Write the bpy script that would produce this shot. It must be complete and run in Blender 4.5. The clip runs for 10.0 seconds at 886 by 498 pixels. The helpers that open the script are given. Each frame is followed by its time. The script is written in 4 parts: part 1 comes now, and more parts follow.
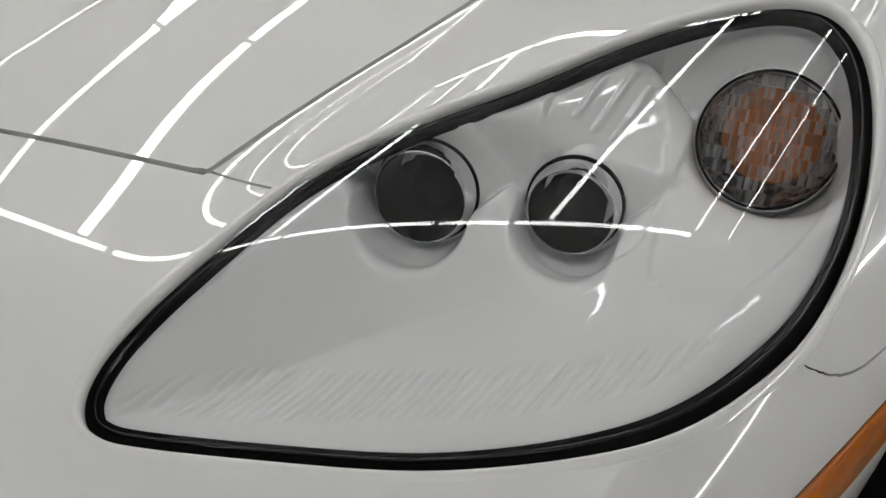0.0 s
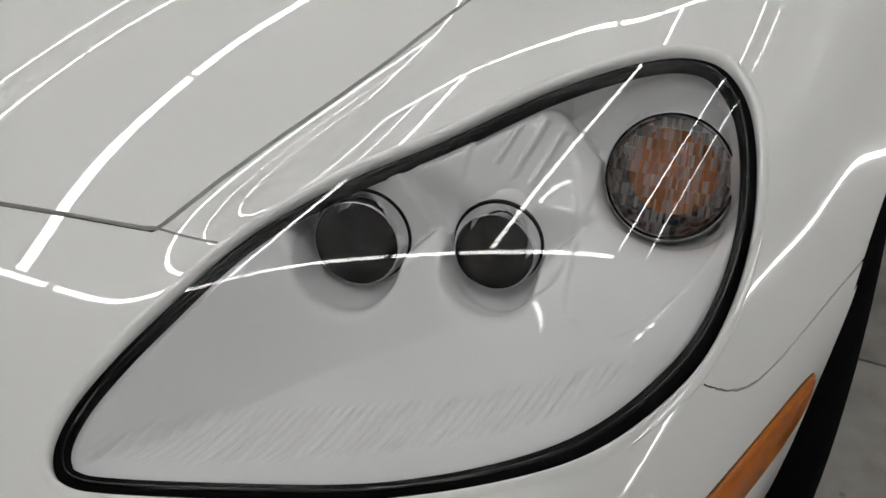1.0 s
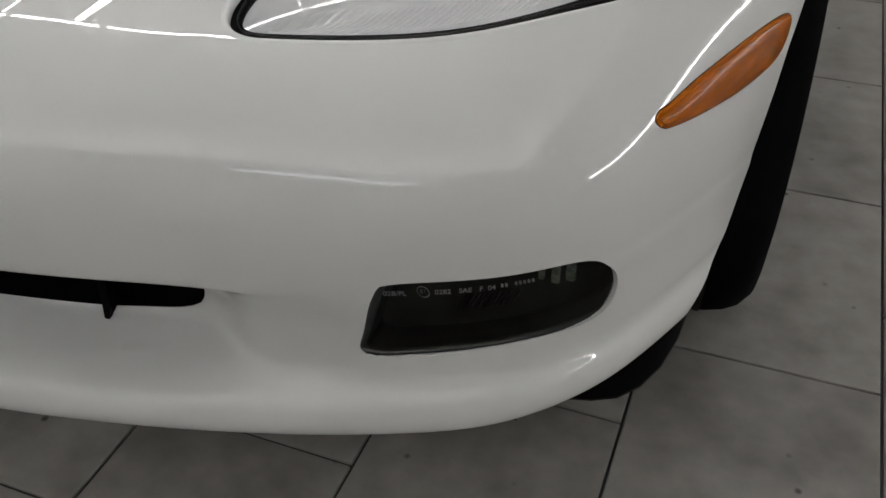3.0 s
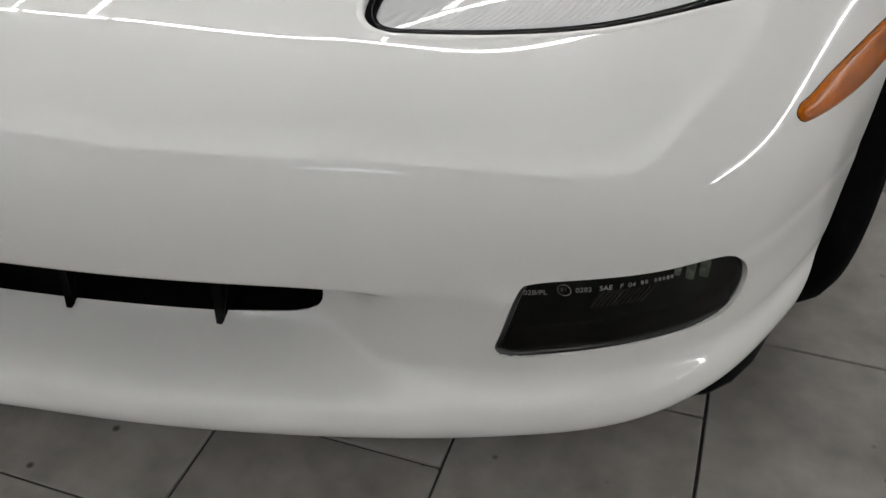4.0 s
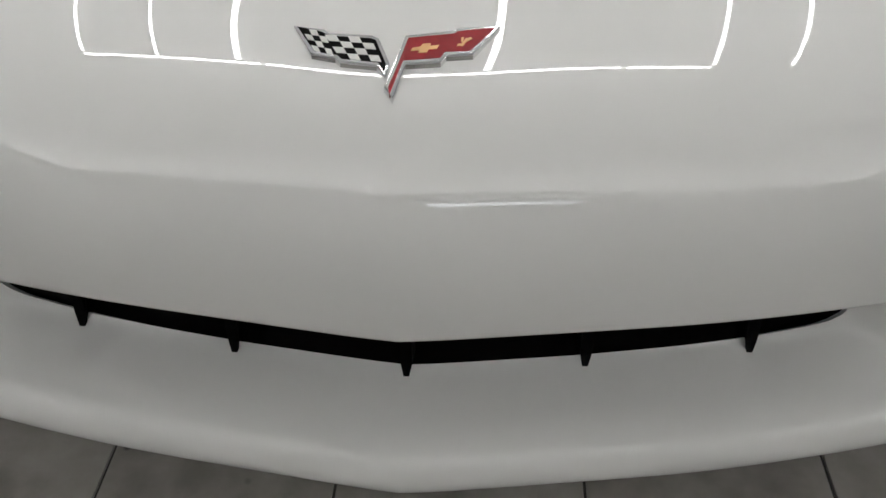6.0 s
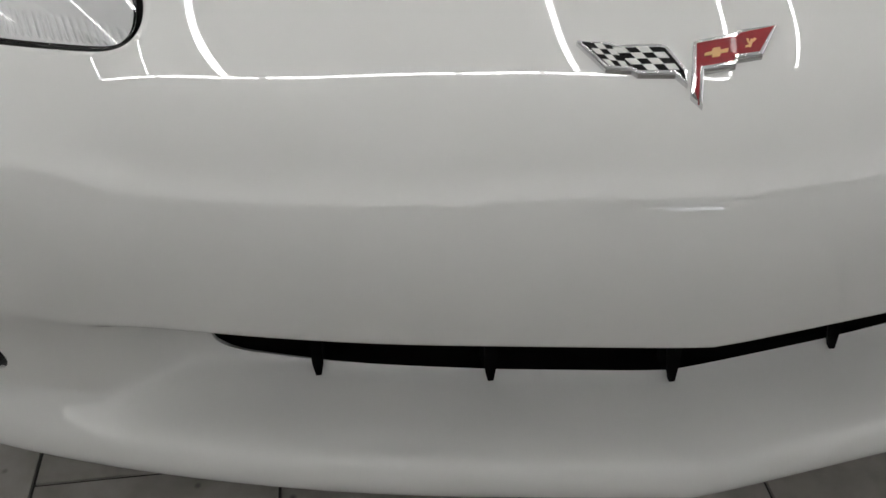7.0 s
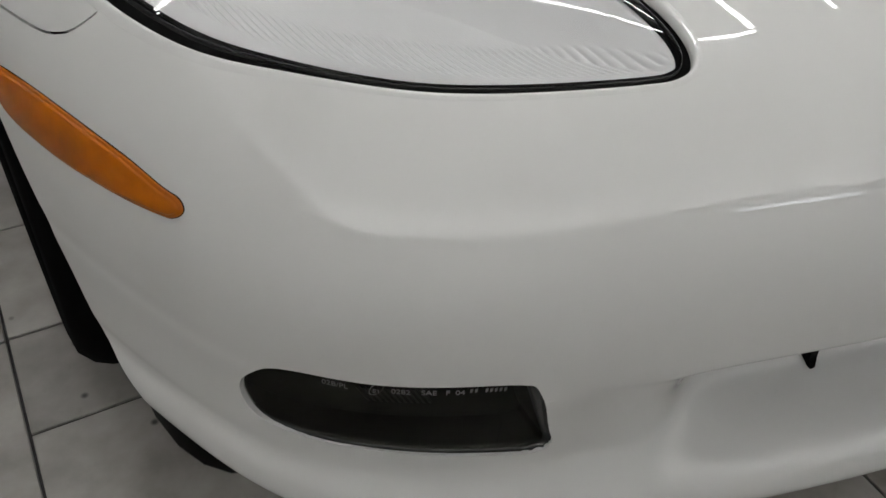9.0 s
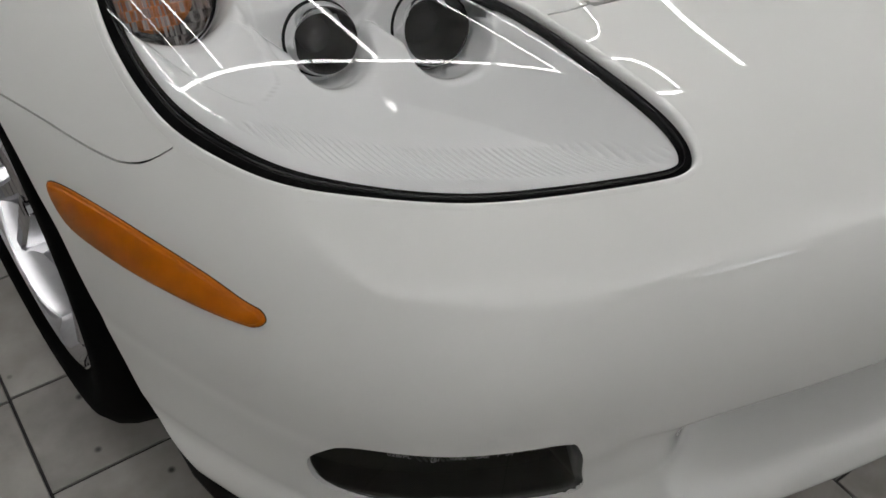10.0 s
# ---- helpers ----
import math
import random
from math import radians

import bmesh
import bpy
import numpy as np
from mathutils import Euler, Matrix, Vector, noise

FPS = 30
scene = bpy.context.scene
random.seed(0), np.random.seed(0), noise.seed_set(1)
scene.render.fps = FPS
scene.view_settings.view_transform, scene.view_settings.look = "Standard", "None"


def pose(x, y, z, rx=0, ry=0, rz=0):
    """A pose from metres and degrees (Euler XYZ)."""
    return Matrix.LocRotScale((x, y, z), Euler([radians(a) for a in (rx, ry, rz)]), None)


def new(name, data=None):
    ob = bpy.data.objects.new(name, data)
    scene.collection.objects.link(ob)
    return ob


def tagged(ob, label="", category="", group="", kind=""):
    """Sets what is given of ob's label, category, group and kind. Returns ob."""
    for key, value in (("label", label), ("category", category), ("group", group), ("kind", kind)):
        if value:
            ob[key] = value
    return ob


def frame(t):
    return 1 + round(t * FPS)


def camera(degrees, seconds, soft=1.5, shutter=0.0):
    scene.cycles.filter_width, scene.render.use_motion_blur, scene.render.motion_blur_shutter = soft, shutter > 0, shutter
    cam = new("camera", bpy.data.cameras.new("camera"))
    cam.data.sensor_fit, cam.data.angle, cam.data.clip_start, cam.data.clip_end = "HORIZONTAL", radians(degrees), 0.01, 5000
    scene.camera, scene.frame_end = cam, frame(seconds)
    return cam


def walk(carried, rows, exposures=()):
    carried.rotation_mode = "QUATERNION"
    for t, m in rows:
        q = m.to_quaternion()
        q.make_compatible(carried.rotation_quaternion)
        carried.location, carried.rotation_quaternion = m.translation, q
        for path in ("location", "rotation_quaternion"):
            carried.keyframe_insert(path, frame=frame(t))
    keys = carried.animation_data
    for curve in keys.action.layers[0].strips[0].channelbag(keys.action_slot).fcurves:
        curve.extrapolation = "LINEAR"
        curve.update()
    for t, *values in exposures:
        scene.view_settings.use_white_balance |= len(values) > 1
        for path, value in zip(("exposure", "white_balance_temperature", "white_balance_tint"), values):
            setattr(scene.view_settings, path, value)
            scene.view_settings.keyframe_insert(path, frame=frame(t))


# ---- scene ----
PATH = [
    (0, 0.7659, 0.0628, 1.0022, 46.465, 1.226, 26.307),
    (0.5, 0.7763, 0.0712, 1.0093, 46.431, 1.128, 23.067),
    (1, 0.7863, 0.0538, 1.0613, 46.120, 1.155, 22.229),
    (1.5, 0.7827, -0.0716, 1.1444, 47.587, 0.204, 21.276),
    (2, 0.8503, -0.2404, 1.1055, 49.480, 0.412, 21.478),
    (2.5, 0.8914, -0.3290, 0.9656, 51.268, 0.851, 21.395),
    (2.7, 0.8820, -0.3450, 0.9184, 51.785, 0.991, 21.393),
    (3.8, 0.7639, -0.3813, 0.8751, 52.168, 0.274, 19.343),
    (4, 0.7147, -0.3987, 0.8840, 52.029, 0.112, 18.586),
    (4.5, 0.5737, -0.4449, 0.8904, 51.615, -0.317, 16.693),
    (5, 0.4412, -0.4610, 0.8928, 51.417, -0.436, 14.425),
    (5.5, 0.2472, -0.4574, 0.8889, 50.959, -0.351, 8.634),
    (6.8, -0.2003, -0.4399, 0.9082, 50.007, 0.166, -4.890),
    (7, -0.2673, -0.4258, 0.8970, 50.563, 0.046, -7.099),
    (7.5, -0.4468, -0.3628, 0.8719, 50.858, 0.145, -11.316),
    (8, -0.5862, -0.2558, 0.8927, 46.065, -0.290, -15.753),
    (8.5, -0.7348, -0.2189, 0.8813, 47.674, -1.347, -22.153),
    (9, -0.8631, -0.1592, 0.9041, 47.589, -2.112, -28.189),
    (9.5, -0.9322, -0.1089, 0.9605, 46.739, -2.736, -32.416),
    (10, -0.9608, -0.0920, 1.0270, 45.555, -3.922, -35.193),
]
LENS = 52.552
cam = camera(LENS, 10.0)
walk(cam, [(r[0], pose(*r[1:])) for r in PATH],
     exposures=[(0.0, -1.12), (1.0, -1.13), (1.5, -1.16), (2.0, -1.17), (2.5, -1.18), (4.0, -0.66), (4.5, -0.64), (5.5, -0.70), (7.0, -0.98), (7.5, -0.92), (8.0, -0.98), (8.5, -0.94), (9.0, -0.93), (10.0, -0.95)])

# ---- world, lights ----
CEIL = 2.7
TUBE_Z = 2.43
world = bpy.data.worlds.new("world")
scene.world = world
world.use_nodes = True
world.node_tree.nodes["Background"].inputs[0].default_value = (0.9, 0.95, 1.0, 1)
world.node_tree.nodes["Background"].inputs[1].default_value = 0.02


# ---- materials ----
def material(name, base, rough=0.5, metal=0.0, coat=0.0, coat_rough=0.03, noise_scale=0.0, noise_amount=0.0,
             bump=0.0, bump_scale=200.0, spec=0.5, tint=None, big_scale=0.0, rough_var=0.0, span=0.15):
    m = bpy.data.materials.new(name)
    m.use_nodes = True
    nt = m.node_tree
    p = nt.nodes["Principled BSDF"]
    p.inputs["Base Color"].default_value = (*base, 1)
    p.inputs["Roughness"].default_value = rough
    p.inputs["Metallic"].default_value = metal
    p.inputs["Coat Weight"].default_value = coat
    p.inputs["Coat Roughness"].default_value = coat_rough
    p.inputs["Specular IOR Level"].default_value = spec
    tc = nt.nodes.new("ShaderNodeTexCoord")
    if noise_amount:
        n1 = nt.nodes.new("ShaderNodeTexNoise")
        n1.inputs["Scale"].default_value = noise_scale
        n1.inputs["Detail"].default_value = 6
        nt.links.new(tc.outputs["Object"], n1.inputs["Vector"])
        fac = n1.outputs["Fac"]
        if big_scale:
            n2 = nt.nodes.new("ShaderNodeTexNoise")
            n2.inputs["Scale"].default_value = big_scale
            n2.inputs["Detail"].default_value = 3
            nt.links.new(tc.outputs["Object"], n2.inputs["Vector"])
            mean = nt.nodes.new("ShaderNodeMath")
            mean.operation = "MULTIPLY_ADD"
            mean.inputs[1].default_value = 0.5
            half = nt.nodes.new("ShaderNodeMath")
            half.operation = "MULTIPLY"
            half.inputs[1].default_value = 0.5
            nt.links.new(n2.outputs["Fac"], half.inputs[0])
            nt.links.new(n1.outputs["Fac"], mean.inputs[0])
            nt.links.new(half.outputs[0], mean.inputs[2])
            fac = mean.outputs[0]
        ramp = nt.nodes.new("ShaderNodeValToRGB")
        second = tint or tuple(max(0.0, c * (1 - noise_amount)) for c in base)
        ramp.color_ramp.elements[0].position, ramp.color_ramp.elements[1].position = 0.5 - span, 0.5 + span
        ramp.color_ramp.elements[0].color = (*second, 1)
        ramp.color_ramp.elements[1].color = (*base, 1)
        nt.links.new(fac, ramp.inputs[0])
        nt.links.new(ramp.outputs[0], p.inputs["Base Color"])
        if rough_var:
            mr = nt.nodes.new("ShaderNodeMapRange")
            mr.inputs["From Min"].default_value, mr.inputs["From Max"].default_value = 0.3, 0.7
            mr.inputs["To Min"].default_value, mr.inputs["To Max"].default_value = rough - rough_var, rough + rough_var
            nt.links.new(fac, mr.inputs["Value"])
            nt.links.new(mr.outputs[0], p.inputs["Roughness"])
    if bump:
        nb = nt.nodes.new("ShaderNodeTexNoise")
        nb.inputs["Scale"].default_value = bump_scale
        nb.inputs["Detail"].default_value = 2
        bn = nt.nodes.new("ShaderNodeBump")
        bn.inputs["Strength"].default_value = bump
        bn.inputs["Distance"].default_value = 0.001
        nt.links.new(tc.outputs["Object"], nb.inputs["Vector"])
        nt.links.new(nb.outputs["Fac"], bn.inputs["Height"])
        nt.links.new(bn.outputs[0], p.inputs["Normal"])
        if coat:
            nt.links.new(bn.outputs[0], p.inputs["Coat Normal"])
    return m


def glass(name, tint, ior=1.5, rough=0.0):
    """A thin clear cover: see-through, with a mirror gloss that grows at grazing angles."""
    m = bpy.data.materials.new(name)
    m.use_nodes = True
    nt = m.node_tree
    nt.nodes.clear()
    out = nt.nodes.new("ShaderNodeOutputMaterial")
    mix = nt.nodes.new("ShaderNodeMixShader")
    fr = nt.nodes.new("ShaderNodeFresnel")
    fr.inputs["IOR"].default_value = ior
    tr = nt.nodes.new("ShaderNodeBsdfTransparent")
    tr.inputs[0].default_value = (*tint, 1)
    gl = nt.nodes.new("ShaderNodeBsdfGlossy")
    gl.inputs["Roughness"].default_value = rough
    nt.links.new(fr.outputs[0], mix.inputs[0])
    nt.links.new(tr.outputs[0], mix.inputs[1])
    nt.links.new(gl.outputs[0], mix.inputs[2])
    nt.links.new(mix.outputs[0], out.inputs[0])
    return m


def glow(name, colour, strength):
    m = bpy.data.materials.new(name)
    m.use_nodes = True
    p = m.node_tree.nodes["Principled BSDF"]
    p.inputs["Base Color"].default_value = (0.9, 0.9, 0.9, 1)
    p.inputs["Emission Color"].default_value = (*colour, 1)
    p.inputs["Emission Strength"].default_value = strength
    return m


PAINT = material("white_paint", (0.78, 0.78, 0.762), 0.7, coat=1.0, coat_rough=0.0, noise_scale=3.0, noise_amount=0.02, bump=0.006, bump_scale=25, spec=0.0)
PAINT.node_tree.nodes["Principled BSDF"].inputs["Coat IOR"].default_value = 1.6
RUBBER = material("black_rubber", (0.003, 0.003, 0.003), 0.5, spec=0.03, noise_scale=80, noise_amount=0.4)
BEAD = material("glossy_black_rubber", (0.003, 0.003, 0.003), 0.06, spec=0.35, noise_scale=80, noise_amount=0.4)
PLASTIC = material("black_plastic", (0.002, 0.002, 0.002), 0.6, spec=0.03, noise_scale=60, noise_amount=0.4, bump=0.15, bump_scale=900)
HOUSING = material("white_housing", (0.92, 0.925, 0.925), 0.4, coat=1.0, coat_rough=0.0, noise_scale=5, noise_amount=0.03)
CHROME = material("chrome", (0.85, 0.85, 0.86), 0.06, 1.0, noise_scale=30, noise_amount=0.05)
ALLOY = material("polished_alloy", (0.62, 0.62, 0.64), 0.05, 1.0, noise_scale=30, noise_amount=0.08)
DARKGLASS = material("dark_glass", (0.004, 0.004, 0.005), 0.05, spec=0.12, noise_scale=20, noise_amount=0.2)
AMBER = material("amber_plastic", (0.33, 0.083, 0.0003), 0.3, coat=0.15, coat_rough=0.02, spec=0.1, noise_scale=40, noise_amount=0.25)
LENS_GLASS = glass("clear_cover", (1.0, 1.0, 1.0), 1.6)
FOG_GLASS = glass("smoked_cover", (0.45, 0.48, 0.42), 1.30)
# near-white and barely metallic: the chrome's glint is put into the colour
GLINT_WHITE = material("glint_white", (0.95, 0.95, 0.95), 0.18, 0.25, noise_scale=120, noise_amount=0.6)
FOG_BOWL = material("dark_reflector", (0.016, 0.017, 0.014), 0.35, 0.5, noise_scale=60, noise_amount=0.4)
AMBERBULB = material("amber_bulb", (0.85, 0.30, 0.09), 0.25, coat=0.5, noise_scale=60, noise_amount=0.2)
FLUTED = material("fluted_cover", (0.62, 0.62, 0.62), 0.08, spec=0.8, noise_scale=60, noise_amount=0.1)
FLUTED.node_tree.nodes["Principled BSDF"].inputs["Alpha"].default_value = 0.38


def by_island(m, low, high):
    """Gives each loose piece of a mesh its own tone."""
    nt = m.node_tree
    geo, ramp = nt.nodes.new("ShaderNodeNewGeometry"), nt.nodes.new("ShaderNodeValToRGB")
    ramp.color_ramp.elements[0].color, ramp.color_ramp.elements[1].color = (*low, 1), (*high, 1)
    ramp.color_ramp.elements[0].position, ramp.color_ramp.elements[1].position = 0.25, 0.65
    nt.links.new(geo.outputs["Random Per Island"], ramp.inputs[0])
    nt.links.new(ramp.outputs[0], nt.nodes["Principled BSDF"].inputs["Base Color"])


# the prisms' bright and dark refractions are painted in as black-to-white tones
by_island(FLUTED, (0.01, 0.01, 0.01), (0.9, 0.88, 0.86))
SIGNAL_GLASS = glass("signal_glass", (0.97, 0.97, 0.97), 1.25)
# black-to-bright mottling painted on as the bowl's broken reflections
BOWL = material("mottled_chrome", (0.85, 0.85, 0.85), 0.2, 0.6, noise_scale=160, noise_amount=0.8, tint=(0.02, 0.02, 0.02))
FLUTE_METAL = material("dark_fluted_metal", (0.035, 0.036, 0.032), 0.35, 0.5, noise_scale=60, noise_amount=0.2)
FRAME_BLACK = material("satin_black_frame", (0.012, 0.012, 0.012), 0.32, spec=0.4, noise_scale=60, noise_amount=0.3, bump=0.05, bump_scale=700)
MARK = material("moulded_grey", (0.22, 0.22, 0.22), 0.4, noise_scale=90, noise_amount=0.2)
GLOSSBLACK = material("black_enamel", (0.003, 0.003, 0.003), 0.2, spec=0.06, noise_scale=50, noise_amount=0.3)
ENAMEL = material("white_enamel", (0.8, 0.8, 0.78), 0.15, coat=1.0, noise_scale=50, noise_amount=0.05)
RED = material("red_enamel", (0.20, 0.005, 0.010), 0.3, spec=0.2, coat=0.25, noise_scale=50, noise_amount=0.3)
GOLD = material("gold_enamel", (0.62, 0.38, 0.16), 0.3, 0.3, noise_scale=80, noise_amount=0.2)
DISC = material("cast_grey_metal", (0.25, 0.25, 0.25), 0.4, 0.8, noise_scale=40, noise_amount=0.3)
GROOVE = material("groove_rubber", (0.004, 0.004, 0.004), 0.9, noise_scale=50, noise_amount=0.3)
TYRE = material("tyre_rubber", (0.0025, 0.0025, 0.0025), 0.8, spec=0.02, noise_scale=50, noise_amount=0.4, bump=0.2, bump_scale=500)
TILE = material("grey_tile", (0.30, 0.285, 0.265), 0.4, noise_scale=16, noise_amount=0.4, tint=(0.155, 0.145, 0.132), big_scale=3.5, span=0.14, bump=0.25, bump_scale=60, rough_var=0.13)


def per_piece(m, spread, tone):
    """Shifts a material's pattern and tone from piece to piece, and strews small dark specks over it."""
    nt = m.node_tree
    tc = next(n for n in nt.nodes if n.type == "TEX_COORD")
    info = nt.nodes.new("ShaderNodeObjectInfo")
    add = nt.nodes.new("ShaderNodeVectorMath")
    add.operation = "MULTIPLY_ADD"
    add.inputs[1].default_value = (spread, spread * 1.7, 0)
    nt.links.new(info.outputs["Random"], add.inputs[0])
    nt.links.new(tc.outputs["Object"], add.inputs[2])
    for n in nt.nodes:
        if n.type == "TEX_NOISE":
            nt.links.new(add.outputs[0], n.inputs["Vector"])
    p = nt.nodes["Principled BSDF"]
    colour = p.inputs["Base Color"].links[0].from_socket
    hsv = nt.nodes.new("ShaderNodeHueSaturation")
    mr = nt.nodes.new("ShaderNodeMapRange")
    mr.inputs["To Min"].default_value, mr.inputs["To Max"].default_value = 1 - tone, 1 + tone
    nt.links.new(info.outputs["Random"], mr.inputs["Value"])
    nt.links.new(mr.outputs[0], hsv.inputs["Value"])
    nt.links.new(colour, hsv.inputs["Color"])
    spots = nt.nodes.new("ShaderNodeTexVoronoi")
    spots.inputs["Scale"].default_value = 22
    nt.links.new(add.outputs[0], spots.inputs["Vector"])
    gate = nt.nodes.new("ShaderNodeMapRange")
    gate.inputs["From Min"].default_value, gate.inputs["From Max"].default_value = 0.06, 0.14
    nt.links.new(spots.outputs["Distance"], gate.inputs["Value"])
    rare = nt.nodes.new("ShaderNodeMapRange")
    rare.inputs["From Min"].default_value, rare.inputs["From Max"].default_value = 0.70, 0.74
    nt.links.new(spots.outputs["Color"], rare.inputs["Value"])
    both = nt.nodes.new("ShaderNodeMath")
    both.operation = "MULTIPLY_ADD"
    both.inputs[2].default_value = 1.0
    inv = nt.nodes.new("ShaderNodeMath")
    inv.operation = "SUBTRACT"
    inv.inputs[1].default_value = 1.0
    nt.links.new(gate.outputs[0], inv.inputs[0])
    nt.links.new(inv.outputs[0], both.inputs[0])
    nt.links.new(rare.outputs[0], both.inputs[1])
    mix = nt.nodes.new("ShaderNodeMix")
    mix.data_type = "RGBA"
    mix.inputs["A"].default_value = (0.03, 0.028, 0.026, 1)
    nt.links.new(both.outputs[0], mix.inputs["Factor"])
    nt.links.new(hsv.outputs[0], mix.inputs["B"])
    nt.links.new(mix.outputs["Result"], p.inputs["Base Color"])


per_piece(TILE, 37.0, 0.13)
GROUT = material("dark_grout", (0.03, 0.028, 0.026), 0.9, noise_scale=60, noise_amount=0.3)
WALL = material("grey_wall_paint", (0.60, 0.60, 0.60), 0.6, noise_scale=2, noise_amount=0.08, bump=0.1, bump_scale=200)
SLAB = material("grey_ceiling_paint", (0.27, 0.27, 0.27), 0.8, noise_scale=2, noise_amount=0.1)
CEILING = material("white_ledge_paint", (0.86, 0.86, 0.86), 0.7, noise_scale=2, noise_amount=0.06)
TUBE = glow("white_tube", (1.0, 0.99, 0.975), 48.0)
PANEL = glow("white_diffuser", (0.9, 0.93, 1.0), 9.0)
# strips of the added coves: fill light, never in view
FILL_COVE = glow("fill_strip", (1.0, 0.99, 0.97), 130.0)
WEST_FILL_COVE = glow("west_fill_strip", (1.0, 0.99, 0.97), 250.0)
FRONT_FILL_COVE = glow("bright_fill_strip", (1.0, 0.99, 0.97), 480.0)


# ---- mesh helpers ----
def mesh_part(name, verts, faces, mat, parent=None, label="", smooth=True, normals=None):
    me = bpy.data.meshes.new(name)
    me.from_pydata([tuple(map(float, v)) for v in verts], [], [tuple(map(int, f)) for f in faces])
    me.materials.append(mat)
    me.update()
    if smooth:
        me.shade_smooth()
    if normals is not None:
        me.normals_split_custom_set_from_vertices([tuple(map(float, n)) for n in normals])
    ob = new(name, me)
    if parent:
        ob.parent = parent
    return tagged(ob, label) if label else ob


def part(name, bm, mat, parent=None, label="", smooth=False):
    me = bpy.data.meshes.new(name)
    bm.to_mesh(me)
    bm.free()
    me.materials.append(mat)
    if smooth:
        me.shade_smooth()
    ob = new(name, me)
    if parent:
        ob.parent = parent
    return tagged(ob, label) if label else ob


def thing(name, label, category, group="", kind="", at=(0, 0, 0)):
    ob = new(name)
    ob.empty_display_size = 0.05
    ob.location = at
    return tagged(ob, label, category, group, kind)


def box(bm, x0, x1, y0, y1, z0, z1, bevel=0.0):
    geo = bmesh.ops.create_cube(bm, size=1, matrix=Matrix.LocRotScale(((x0 + x1) / 2, (y0 + y1) / 2, (z0 + z1) / 2), None, (x1 - x0, y1 - y0, z1 - z0)))
    if bevel:
        edges = {e for v in geo["verts"] for e in v.link_edges}
        bmesh.ops.bevel(bm, geom=list(edges), offset=bevel, segments=2, affect="EDGES", profile=0.5)


def pchip(xs, ys, q):
    """Monotone cubic through (xs, ys); ys may have more columns."""
    xs, ys, q = np.asarray(xs, float), np.asarray(ys, float), np.asarray(q, float)
    flat = ys.ndim == 1
    ys = ys[:, None] if flat else ys
    h = np.diff(xs)[:, None]
    d = np.diff(ys, axis=0) / h
    m = np.zeros_like(ys)
    same = d[:-1] * d[1:] > 0
    w1, w2 = 2 * h[1:] + h[:-1], h[1:] + 2 * h[:-1]
    m[1:-1] = np.where(same, (w1 + w2) / (w1 / np.where(same, d[:-1], 1) + w2 / np.where(same, d[1:], 1)), 0)
    m[0], m[-1] = d[0], d[-1]
    i = np.clip(np.searchsorted(xs, q, side="right") - 1, 0, len(xs) - 2)
    t = ((q - xs[i]) / h[i, 0])[:, None]
    a, b = ys[i], ys[i + 1]
    out = (2 * t**3 - 3 * t**2 + 1) * a + (t**3 - 2 * t**2 + t) * h[i] * m[i] + (3 * t**2 - 2 * t**3) * b + (t**3 - t**2) * h[i] * m[i + 1]
    return out[:, 0] if flat else out


def spline(xs, ys, q):
    """Natural cubic spline through (xs, ys), mirrored at x = 0."""
    xs, ys = np.asarray(xs, float), np.asarray(ys, float)
    xs, ys = np.r_[-xs[:0:-1], xs], np.r_[ys[:0:-1], ys]
    n, h = len(xs), np.diff(xs)
    A, r = np.eye(n), np.zeros(n)
    for i in range(1, n - 1):
        A[i, i - 1:i + 2] = h[i - 1], 2 * (h[i - 1] + h[i]), h[i]
        r[i] = 6 * ((ys[i + 1] - ys[i]) / h[i] - (ys[i] - ys[i - 1]) / h[i - 1])
    m = np.linalg.solve(A, r)
    i = np.clip(np.searchsorted(xs, q, side="right") - 1, 0, n - 2)
    a, b = (xs[i + 1] - q), (q - xs[i])
    return (m[i] * a**3 + m[i + 1] * b**3) / (6 * h[i]) + (ys[i] / h[i] - m[i] * h[i] / 6) * a + (ys[i + 1] / h[i] - m[i + 1] * h[i] / 6) * b


def natural(xs, ys, q):
    """Natural cubic spline; ys has one row for each x."""
    xs, n, h = np.asarray(xs, float), len(xs), np.diff(xs)
    A, r = np.eye(n), np.zeros(ys.shape)
    for i in range(1, n - 1):
        A[i, i - 1:i + 2] = h[i - 1], 2 * (h[i - 1] + h[i]), h[i]
        r[i] = 6 * ((ys[i + 1] - ys[i]) / h[i] - (ys[i] - ys[i - 1]) / h[i - 1])
    m = np.linalg.solve(A, r)
    i = np.clip(np.searchsorted(xs, q, side="right") - 1, 0, n - 2)
    g, a, b = h[i][:, None], (xs[i + 1] - q)[:, None], (q - xs[i])[:, None]
    return (m[i] * a**3 + m[i + 1] * b**3) / (6 * g) + (ys[i] / g - m[i] * g / 6) * a + (ys[i + 1] / g - m[i + 1] * g / 6) * b


def closed_curve(points, per=10):
    """A smooth closed line through the points (Catmull-Rom)."""
    p = np.array(points, float)
    t = np.linspace(0, 1, per, endpoint=False)[:, None]
    out = []
    for i in range(len(p)):
        a, b, c, d = p[i - 1], p[i], p[(i + 1) % len(p)], p[(i + 2) % len(p)]
        out.append(0.5 * (2 * b + (c - a) * t + (2 * a - 5 * b + 4 * c - d) * t**2 + (3 * b - a - 3 * c + d) * t**3))
    return np.concatenate(out)


